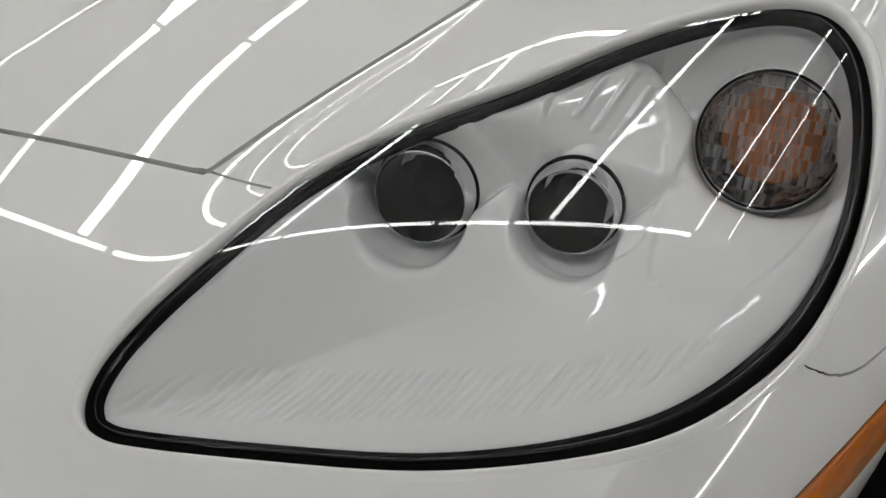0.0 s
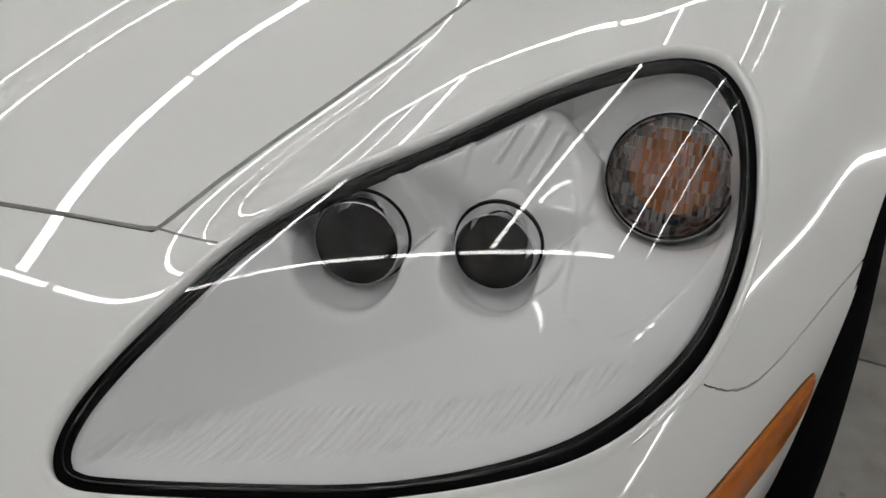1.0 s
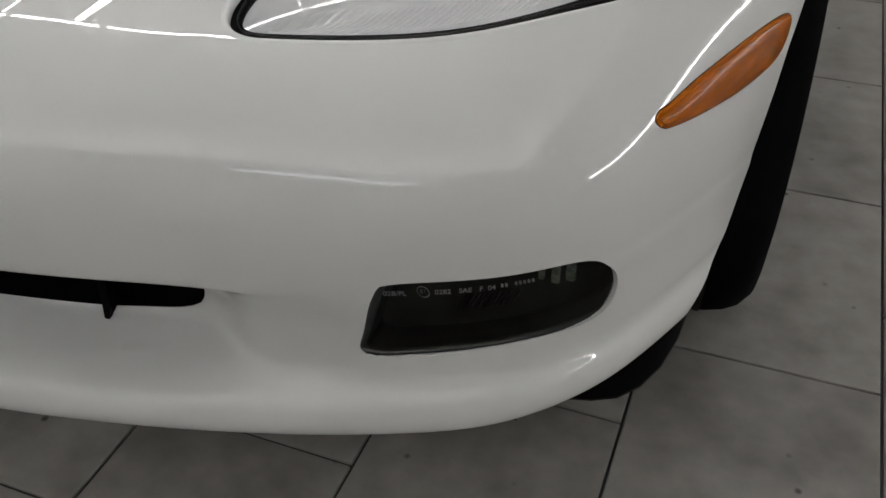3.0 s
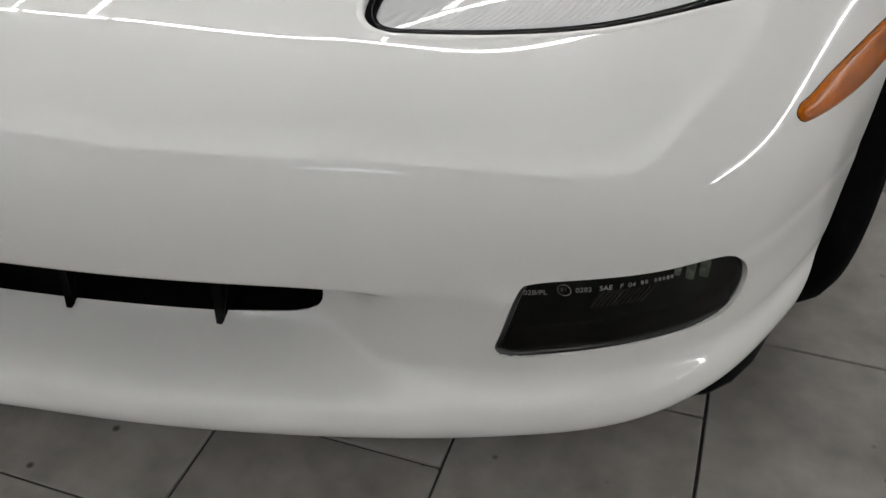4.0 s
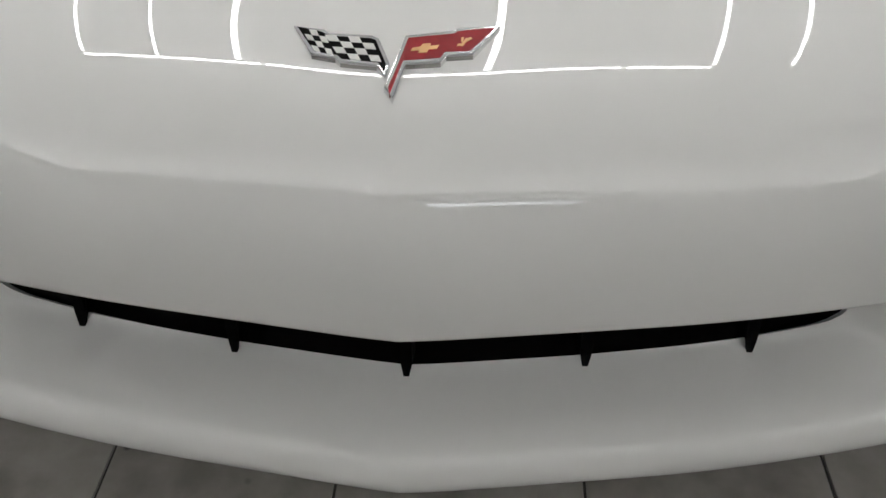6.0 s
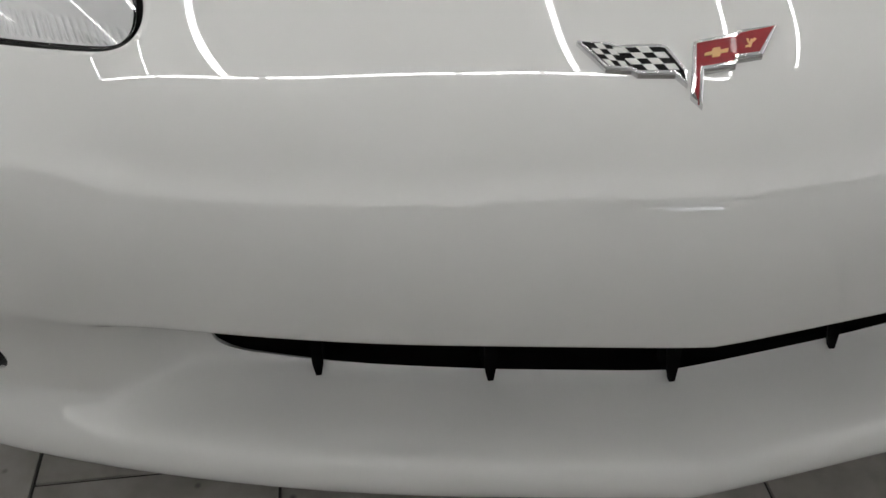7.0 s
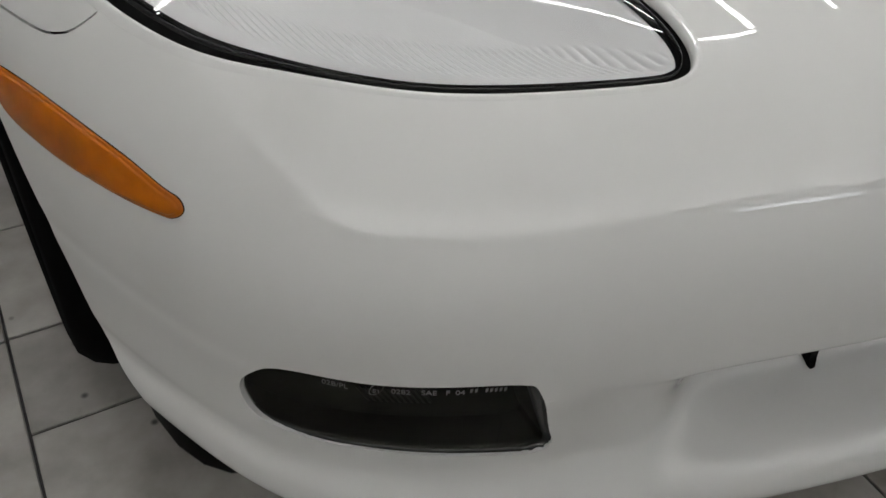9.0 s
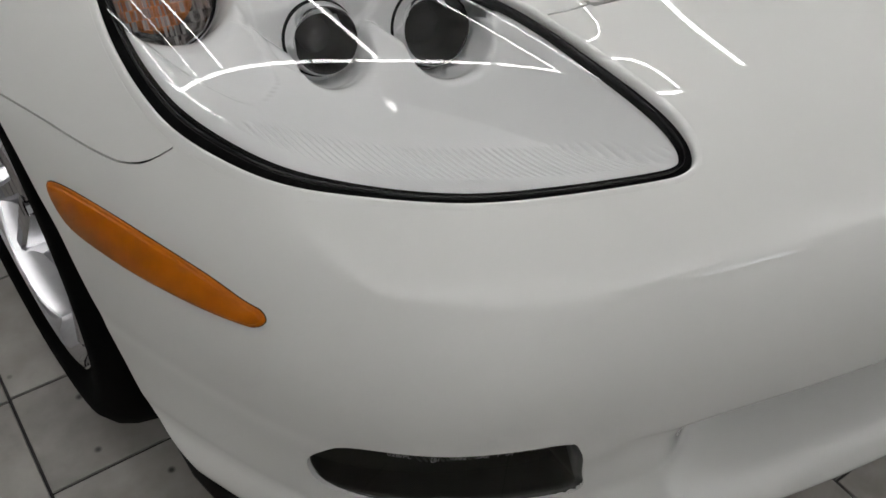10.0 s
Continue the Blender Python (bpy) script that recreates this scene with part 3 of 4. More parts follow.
def housing():
    us = np.arange(64 * PITCH, 0.875, PITCH / 8)
    ys = np.arange(0.235, 0.69, 0.0035)
    U, Y = np.meshgrid(us, ys)
    X = U + SLANT * (Y - 0.35)
    D = signed(X.ravel(), Y.ravel(), LAMP).reshape(X.shape)
    Z = np.full_like(X, 0.6)
    for j in range(X.shape[0]):
        near = D[j] < 0.02
        if near.any():
            Z[j, near] = top_z(X[j, near], np.full(near.sum(), ys[j]))
    inward = (-D).clip(0)
    depth = 0.009 + 0.040 * (1 - np.exp(-(inward / 0.050) ** 1.6))
    floor_z = Z - depth
    # a trough in front of each projector and of the signal
    for (cx, cy, cz), (bx, by, bz), R, k in ((P1C, BEAM, R1 + 0.003, 0.009), (P2C, BEAM, R2 + 0.003, 0.009), (SGC, SIGAX, 0.0495, 0.03)):
        ahead = cy - Y
        across_x = np.abs(X - cx - ahead * bx / -by)
        drop = np.sqrt((R * R - across_x**2).clip(0)) * math.hypot(by, bz) / -by
        trough = cz + ahead * bz / -by - drop + 1.1 * (across_x - R).clip(0)
        face = cz - ((X - cx) * bx + (Y - cy) * by) / bz
        inside = np.hypot(X - cx, (Y - cy) / bz) < (0.0475 if cx > 0.7 else R * 0.92)
        trough = np.maximum(trough + 0.25 * (ahead - 0.05).clip(0), face - np.where(inside, 0.05, 0.005))
        h = np.clip(0.5 + 0.5 * (trough - floor_z) / k, 0, 1)
        floor_z = trough * (1 - h) + floor_z * h - k * h * (1 - h)
    depth = (Z - floor_z).clip(0.0125, 0.12)
    # shallow pads with rounded outlines round the second projector and the signal, and small ridges above the projectors
    relief = 0.0022 * step(-signed(X.ravel(), Y.ravel(), ARCH_PAD).reshape(X.shape), 0.004) + 0.0022 * step(-signed(X.ravel(), Y.ravel(), SIGNAL_PAD).reshape(X.shape), 0.004)
    for x0, y0, y1 in ((0.622, 0.532, 0.566), (0.636, 0.530, 0.578), (0.650, 0.530, 0.574), (0.531, 0.502, 0.525), (0.547, 0.500, 0.532), (0.563, 0.505, 0.542)):
        relief -= 0.0018 * step(0.0035 - np.abs(X - x0 - 0.25 * (Y - y0)), 0.003) * step(Y - y0, 0.004) * step(y1 - Y, 0.004)
    low = pchip(RIB_LOW_X, RIB_LOW_Y, X.ravel()).reshape(X.shape)
    top = pchip(RIB_TOP_X, RIB_TOP_Y, X.ravel()).reshape(X.shape)
    band = step(Y - low, 0.004) * step(top - Y, 0.006) * step(inward - 0.012, 0.004) * step(0.772 - X, 0.004)
    Z = Z - depth - relief + 0.0016 * band * (0.4 - np.exp(-(np.abs((U / PITCH + 0.5) % 1 - 0.5) / 0.20) ** 2))
    G = np.stack([X, Y, Z], -1)
    N = np.cross(np.gradient(G, axis=1), np.gradient(G, axis=0))
    N /= np.linalg.norm(N, axis=-1, keepdims=True)
    r_, c_ = X.shape
    i = (np.arange(r_ - 1)[:, None] * c_ + np.arange(c_ - 1)).ravel()
    F = np.concatenate([np.c_[i, i + 1, i + c_ + 1], np.c_[i, i + c_ + 1, i + c_]])
    return clip(G.reshape(-1, 3), N.reshape(-1, 3), F, (D + 0.005 - 0.034 * np.exp(-(np.hypot(X - 0.512, Y - 0.478) / 0.042) ** 4)).ravel())


HOUSING_MESH = housing()
COVER = [0.6539, 0.0323, 0.3818, -0.4078, 0.9805, -1.0969, -1.3573, -0.7503, -0.7857, 0.4142, -10.7899, 4.9593, 3.041, -0.8593, 2.1044]


def headlight(side):
    V, N, F = HOUSING_MESH
    # the walls of the housing rise to just under the skin
    F = F.tolist()
    low = {}
    V = list(V)
    for i, j in rim_edges(np.array(F)):
        for k in (i, j):
            if k not in low:
                low[k] = len(V)
                V.append(np.array([V[k][0], V[k][1], float(top_z([V[k][0]], [V[k][1]])[0]) - 0.014]))
        F += [[j, i, low[i]], [j, low[i], low[j]]]
    V2, F2 = mirrored(V, F, side)
    body = mesh_part("headlight", V2, F2, HOUSING, car, "clear-covered headlight with white housing, two projectors and round signal", True)
    top_ring([(0.0078, -0.0003), (0.0070, 0.0000), (0.0056, 0.0003), (0.0041, 0.0005), (0.0027, 0.0003), (0.0015, -0.0006), (0.0006, -0.0025), (0.0002, -0.005), (0.0, -0.012)], side, "rim", PAINT, body, "rolled white paint edge")
    top_ring([(0.0, -0.007), (-0.003, -0.0085), (-0.0065, -0.0078), (-0.0085, -0.0085), (-0.012, -0.0075), (-0.0125, -0.014)], side, "seal", RUBBER, body, "black rubber seal")
    top_ring([(-0.0066, -0.0082), (-0.0070, -0.0062), (-0.0076, -0.0052), (-0.0083, -0.0056), (-0.0088, -0.0070), (-0.0094, -0.0078)], side, "bead", BEAD, body, "glossy bead of the seal")
    cv, cn, cf = clip(SV, SN, SF, signed(SV[:, 0] * side, SV[:, 1], LAMP) + 0.0050 + np.where(SV[:, 2] < 0.5, 1, 0))
    # the cover is one evenly curved sheet
    ax, ay = cv[:, 0] * side - 0.61, cv[:, 1] - 0.44
    terms = np.column_stack([np.ones(len(cv)), ax, ay, ax * ax, ax * ay, ay * ay, ax**3, ax * ax * ay, ax * ay * ay, ay**3, ax**4, ax**3 * ay, ax * ax * ay * ay, ax * ay**3, ay**4])
    cv = cv.copy()
    cv[:, 2] = terms @ np.array(COVER)
    mesh_part("cover", cv, cf, LENS_GLASS, body, "clear glossy cover", True).visible_shadow = False
    for c, rad in ((P1C, R1), (P2C, R2)):
        turned([(rad * 0.865, 0.0148), (rad * 0.88, 0.0160), (rad * 0.90, 0.0157), (rad * 0.95, 0.0095), (rad * 0.985, 0.0015), (rad, -0.002), (rad, -0.03)], c, BEAM, side, "projector_ring", CHROME, body, "chrome projector ring")
        turned([(rad * 0.868, 0.0148), (rad * 0.845, 0.010), (rad * 0.80, -0.006), (rad * 0.72, -0.010)], c, BEAM, side, "projector_tube", PLASTIC, body, "black inner wall of the projector")
        turned([(0.0001, 0.0035), (rad * 0.25, 0.0025), (rad * 0.45, -0.0005), (rad * 0.60, -0.0050), (rad * 0.72, -0.0100)], c, BEAM, side, "projector_lens", DARKGLASS, body, "dark domed projector lens")
        turned([(rad * 0.99, -0.001), (rad + 0.0007, -0.0005), (rad + 0.0012, -0.002), (rad + 0.0013, -0.03)], c, BEAM, side, "projector_gap", RUBBER, body, "dark ring round the projector")
        turned([(rad + 0.0014, -0.003), (rad + 0.003, -0.0040), (rad + 0.006, -0.0070), (rad + 0.010, -0.014)], c, BEAM, side, "projector_collar", HOUSING, body, "white collar round the projector")
    # round turn signal: dark outer ring, fluted clear front, chrome bowl and amber bulb behind
    turned([(0.0462, -0.02), (0.0468, 0.0), (0.0463, 0.0015), (0.0455, 0.001), (0.0452, -0.004)], SGC, SIGAX, side, "signal_ring", PLASTIC, body, "thin black ring")
    turned([(0.0470, -0.002), (0.0480, -0.003), (0.0485, -0.05)], SGC, SIGAX, side, "signal_sleeve", HOUSING, body, "white sleeve of the turn signal")
    turned([(0.0445, -0.003), (0.040, -0.016), (0.028, -0.028), (0.012, -0.034), (0.0001, -0.035)], SGC, SIGAX, side, "signal_bowl", BOWL, body, "faceted chrome reflector bowl, broken reflections painted in", 14)
    turned([(0.0001, -0.006), (0.015, -0.0065), (0.026, -0.009), (0.033, -0.014), (0.034, -0.024)], (SGC[0] + 0.003, SGC[1], SGC[2] + 0.006), SIGAX, side, "signal_bulb", AMBERBULB, body, "amber bulb cover", 24)
    # rows of upright prisms, each a small roof with its own tilt
    a, rr, u = frame_of(SIGAX)
    rnd = random.Random(7)
    V, F = [], []
    wide, tall = 0.0044, 0.0088
    for row in range(-5, 5):
        for col in range(-11, 11):
            px, py = (col + 0.5 + 0.5 * (row % 2)) * wide, (row + 0.5) * tall
            if math.hypot(px, py) > 0.0425 or py < -0.030 and abs(px) > 0.012:
                continue
            base = len(V)
            t1, t2, t3 = rnd.uniform(-0.0006, 0.0006), rnd.uniform(-0.0006, 0.0006), rnd.uniform(0.2, 0.8)
            for dx, dy, h in ((-0.5, -0.5, t1), (t3 - 0.5, -0.5, 0.0016), (0.5, -0.5, -t1), (-0.5, 0.5, t2 - 0.0012), (t3 - 0.5, 0.5, 0.0006), (0.5, 0.5, -t2 - 0.0012)):
                qx, qy = px + dx * wide * 0.96, py + dy * tall * 0.97
                h += 0.004 * (1 - (qx * qx + qy * qy) / 0.045**2) - 0.004
                V.append(tuple(Vector(SGC) + rr * qx + u * qy + a * h))
            V += V[base + 1:base + 5:3]
            F += [(base, base + 1, base + 4, base + 3), (base + 6, base + 2, base + 5, base + 7)]
    V, F = mirrored(V, F, side)
    mesh_part("signal_lens", V, F, FLUTED, body, "clear fluted signal lens, bright and dark prisms painted in", False)
    turned([(0.0447, -0.004), (0.030, -0.0015), (0.015, -0.0005), (0.0001, -0.0002)], (SGC[0] + SIGAX[0] * 0.004, SGC[1] + SIGAX[1] * 0.004, SGC[2] + SIGAX[2] * 0.004), SIGAX, side, "signal_cover", SIGNAL_GLASS, body, "clear signal glass")
    return body


for side in (1, -1):
    headlight(side)

# ---- side markers ----
SIDE_GRID = np.linspace(0.72, 0.905, 60)


def side_x(y, z):
    """The skin's x on the flank of the bumper, at y and z."""
    return np.array([np.interp(b, np.maximum.accumulate(front_y(SIDE_GRID, np.full(60, c))), SIDE_GRID) for b, c in zip(y, z)])


def flank_normals(lp):
    h = 0.004
    nx = np.ones(len(lp))
    ny = -(side_x(lp[:, 0] + h, lp[:, 1]) - side_x(lp[:, 0] - h, lp[:, 1])) / (2 * h)
    nz = -(side_x(lp[:, 0], lp[:, 1] + h) - side_x(lp[:, 0], lp[:, 1] - h)) / (2 * h)
    n = np.column_stack([nx, ny, nz])
    return n / np.linalg.norm(n, axis=1, keepdims=True)


def marker_solid(profile):
    """A long lens on the flank: rings of (inwards, height over the skin), closed by strips from edge to edge."""
    rings = []
    for d, h in profile:
        lp = offset_loop(MARKER, -d)
        rings.append(np.column_stack([side_x(lp[:, 0], lp[:, 1]), lp]) + flank_normals(lp) * h)
    V, F = ring(rings)
    m = len(MARKER)
    base = (len(profile) - 1) * m
    for i in range(0, m // 2):
        a, b = base + i, base + (i + 1)
        c, d = base + (m - i - 1), base + (m - i) % m
        F.append((a, b, c, d) if i else (a, b, c))
    return V, [tuple(dict.fromkeys(f)) for f in F if len(set(f)) > 2]


for side in (1, -1):
    V, F = mirrored(*marker_solid([(0.0000, -0.002), (0.0002, 0.0006), (0.0012, 0.0009)]), side)
    mesh_part("marker_gasket", V, F, RUBBER, car, "thin dark gasket of the side marker", True)
    V, F = mirrored(*marker_solid([(0.0008, -0.002), (0.0009, 0.0016), (0.0014, 0.0021), (0.0032, 0.0023), (0.0036, 0.0026), (0.0041, 0.0035), (0.0048, 0.0039)]), side)
    lens = mesh_part("side_marker", V, F, AMBER, car, "long amber side marker light with a raised middle", True)
    lens.data.set_sharp_from_angle(angle=radians(50))

# ---- fog lights ----
def lettering(text, size, m, mat, parent):
    """Raised letters in the built-in font, as one mesh."""
    curve = bpy.data.curves.new("lettering", "FONT")
    curve.body, curve.size, curve.extrude = text, size, 0.0002
    draft = new("lettering", curve)
    me = bpy.data.meshes.new_from_object(draft.evaluated_get(bpy.context.evaluated_depsgraph_get()))
    bpy.data.objects.remove(draft)
    me.transform(m)
    me.materials.clear()
    me.materials.append(mat)
    ob = new("lettering", me)
    ob.parent = parent
    return ob


for side in (1, -1):
    def fog_ring(profile):
        rings = []
        for d, back in profile:
            lp = offset_loop(FOG, d)
            rings.append(np.column_stack([lp[:, 0], front_y(lp[:, 0], lp[:, 1]) + back, lp[:, 1]]))
        return rings
    V, F = mirrored(*ring(fog_ring([(0.0004, 0.0), (-0.0003, 0.0045), (-0.0010, 0.0058), (-0.0022, 0.0064), (-0.0036, 0.0074), (-0.0044, 0.0100), (-0.004, 0.06)])), side)
    fog = mesh_part("fog_light", V, F, FRAME_BLACK, car, "smoked fog light in a black frame")
    fv, fn, ff = clip(SV, SN, SF, fog_field(SV) + 0.0040 + np.where(SV[:, 0] * side < 0, 1, 0))
    lens = fv.copy()
    lens[:, 1] = front_y(np.abs(fv[:, 0]), np.full(len(fv), 0.36)) + 0.010 + (fv[:, 2] - 0.36) * 0.10
    mesh_part("fog_cover", lens, ff, FOG_GLASS, fog, "smoked clear cover", True)
    back = lens.copy()
    back[:, 1] += 0.035
    mesh_part("fog_bowl", back, ff, FOG_BOWL, fog, "dark reflector bowl", True)
    # moulded approval marks along the cover's top edge; the last word is plain bars
    def on_cover(x):
        return float(front_y([abs(x)], [0.36])[0]) + 0.0095 + 0.0027, math.atan2(float(front_y([abs(x) + 0.01], [0.36])[0] - front_y([abs(x) - 0.01], [0.36])[0]) * side, 0.02)
    shift = 0.0 if side > 0 else -1.320
    for word, x0 in (("02B/PL", 0.594), ("0282", 0.6355), ("SAE", 0.6545), ("F", 0.6705), ("04", 0.677)):
        x = x0 + shift
        y, turn = on_cover(x)
        lettering(word, 0.0072, Matrix.Translation((x, y, 0.3826)) @ pose(0, 0, 0, 90, 0, math.degrees(turn)), MARK, fog)
    for m in range(7):
        bm = bmesh.new()
        x = 0.6870 + shift + 0.0032 * m + (0.004 if m > 1 else 0)
        y, turn = on_cover(x)
        box(bm, x, x + 0.0022, y - 0.0003, y + 0.0003, 0.3844, 0.3880)
        part("moulded_mark", bm, MARK, fog)
    y, turn = on_cover(0.6265 + shift)
    turned([(0.0054, 0), (0.0058, 0.0005), (0.0062, 0)], ((0.6265 + shift) * side, y, 0.3860), (0, -1, 0), side, "moulded_ring", MARK, fog, "", 24)
    lettering("E1", 0.0060, Matrix.Translation((0.6232 + shift, y, 0.3836)) @ pose(0, 0, 0, 90, 0, math.degrees(turn)), MARK, fog)
    # fine slanted flutes in the middle of the reflector
    V, F = [], []
    for m in range(11):
        x = 0.650 + 0.0042 * m
        y = float(front_y([x], [0.36])[0]) + 0.040
        n = len(V)
        for dx, dy in ((0.0, 0.0), (0.0018, -0.0016), (0.0036, 0.0)):
            V += [(x + dx - 0.006, y + dy, 0.340), (x + dx + 0.004, y + dy, 0.362)]
        F += [(n, n + 1, n + 3, n + 2), (n + 2, n + 3, n + 5, n + 4)]
    V, F = mirrored(V, F, side)
    mesh_part("flutes", V, F, FLUTE_METAL, fog, "fine slanted flutes of the reflector", False)
    # pale blocks deep in one lamp, the reflector's bright glints painted as colour
    for x0, z0, wd, hg in () if side < 0 else ((0.712, 0.392, 0.006, 0.014), (0.722, 0.390, 0.008, 0.02), (0.733, 0.386, 0.009, 0.018)):
        bm = bmesh.new()
        y = float(front_y([x0], [0.36])[0]) + 0.022
        box(bm, x0, x0 + wd, y, y + 0.006, z0 - hg, z0, 0.002)
        bmesh.ops.scale(bm, vec=(side, 1, 1), verts=bm.verts)
        part("fog_glint", bm, GLINT_WHITE, fog, "small pale block painted as a chrome glint")

# ---- grille: black back plate and five fins ----
gx = np.linspace(-0.41, 0.41, 60)
gl = lip_line(np.abs(gx))
V, F = [], []
for off, z in ((0.098, 0.300), (0.150, 0.304), (0.155, 0.400), (0.06, 0.405)):
    V += list(zip(gx, gl + off, np.full(60, z)))
for r in range(3):
    for i in range(59):
        a = r * 60 + i
        F.append((a, a + 60, a + 61, a + 1))
grille = mesh_part("grille", V, F, PLASTIC, car, "black lower grille insert")
for x0 in (-0.31, -0.159, 0.0, 0.159, 0.31):
    y0 = float(lip_line(np.array([abs(x0)]))[0])
    bm = bmesh.new()
    pts = [(0.084, 0.3015), (0.090, 0.2985), (0.112, 0.306), (0.13, 0.40), (0.094, 0.40), (0.088, 0.312)]
    vs = [[bm.verts.new((x0 + s * w, y0 + py, pz)) for (py, pz), w in zip(pts, (0.0025, 0.0025, 0.006, 0.006, 0.006, 0.005))] for s in (-1, 1)]
    bm.faces.new(vs[0])
    bm.faces.new(vs[1][::-1])
    for i in range(6):
        j = (i + 1) % 6
        bm.faces.new((vs[0][j], vs[0][i], vs[1][i], vs[1][j]))
    part("grille_fin", bm, PLASTIC, grille)

# ---- badge ----
LEFT_FLAG = [(-0.084, 0.181), (-0.060, 0.1775), (-0.055, 0.174), (-0.022, 0.171), (-0.016, 0.168), (-0.006, 0.146), (-0.009, 0.135), (-0.016, 0.144), (-0.044, 0.1475), (-0.048, 0.151), (-0.067, 0.155)]
RIGHT_FLAG = [(0.004, 0.170), (0.040, 0.177), (0.043, 0.1795), (0.076, 0.184), (0.056, 0.157), (0.036, 0.154), (0.032, 0.1485), (0.006, 0.145), (-0.002, 0.118), (-0.009, 0.127)]


def plate(loop, lift, thick, name, mat, parent, label="", inset=0.0):
    lp = np.array(loop, float) + (-0.005, 0.004)
    if inset:
        lp = offset_loop(lp, -inset)
    z = top_z(lp[:, 0], lp[:, 1])
    bm = bmesh.new()
    lo = [bm.verts.new((x, y, zz + lift - thick)) for (x, y), zz in zip(lp, z)]
    hi = [bm.verts.new((x, y, zz + lift)) for (x, y), zz in zip(lp, z)]
    n = len(lo)
    top = bm.faces.new(hi)
    bm.faces.new(lo[::-1])
    for i in range(n):
        j = (i + 1) % n
        bm.faces.new((lo[i], lo[j], hi[j], hi[i]))
    bmesh.ops.recalc_face_normals(bm, faces=bm.faces)
    bmesh.ops.bevel(bm, geom=list(top.edges), offset=0.0010 if thick > 0.004 else 0.0003, segments=2, affect="EDGES", profile=0.5)
    bmesh.ops.triangulate(bm, faces=[f for f in bm.faces if len(f.verts) > 4])
    return part(name, bm, mat, parent, label)


badge = plate(LEFT_FLAG, 0.0042, 0.009, "badge", CHROME, car, "crossed-flags badge in chrome, black, white and red")
plate(LEFT_FLAG, 0.0044, 0.003, "black_flag", GLOSSBLACK, badge, "black enamel flag", 0.0030)
plate(RIGHT_FLAG, 0.0048, 0.009, "chrome_flag", CHROME, badge, "chrome flag frame")
plate(RIGHT_FLAG, 0.0050, 0.003, "red_flag", RED, badge, "dark red enamel flag", 0.0032)


def blend(p, q, t):
    return (p[0] + (q[0] - p[0]) * t, p[1] + (q[1] - p[1]) * t)


# white checks on the black flag, in two fields
for tl, tr, br, bl, nc, flip in (((-0.0775, 0.1775), (-0.0595, 0.1752), (-0.0495, 0.1530), (-0.0650, 0.1575), 3, 0), ((-0.0585, 0.1715), (-0.0225, 0.1682), (-0.0125, 0.1470), (-0.0440, 0.1500), 4, 1)):
    for r in range(4):
        for c in range(nc):
            if (r + c + flip) % 2:
                quad = []
                for fc, fr in ((c, r), (c, r + 1), (c + 1, r + 1), (c + 1, r)):
                    quad.append(blend(blend(tl, tr, fc / nc), blend(bl, br, fc / nc), fr / 4))
                plate(quad, 0.0048, 0.001, "white_check", ENAMEL, badge)
plate([(0.010, 0.1585), (0.016, 0.1600), (0.0175, 0.1625), (0.0235, 0.1635), (0.0235, 0.1612), (0.030, 0.1625), (0.0285, 0.1590), (0.0225, 0.1580), (0.021, 0.1552), (0.0145, 0.1545), (0.0155, 0.1568), (0.009, 0.1560)][::-1], 0.0054, 0.001, "gold_bar", GOLD, badge, "plain gold shape")
for q in ([(0.046, 0.163), (0.050, 0.1705), (0.052, 0.170), (0.048, 0.1627)], [(0.047, 0.166), (0.0535, 0.1715), (0.0548, 0.170), (0.048, 0.165)], [(0.0465, 0.1665), (0.0465, 0.1705), (0.0485, 0.1708), (0.048, 0.1665)], [(0.0435, 0.1625), (0.049, 0.164), (0.0492, 0.1655), (0.044, 0.1645)]):
    plate(q[::-1], 0.0054, 0.001, "gold_leaf", GOLD, badge)

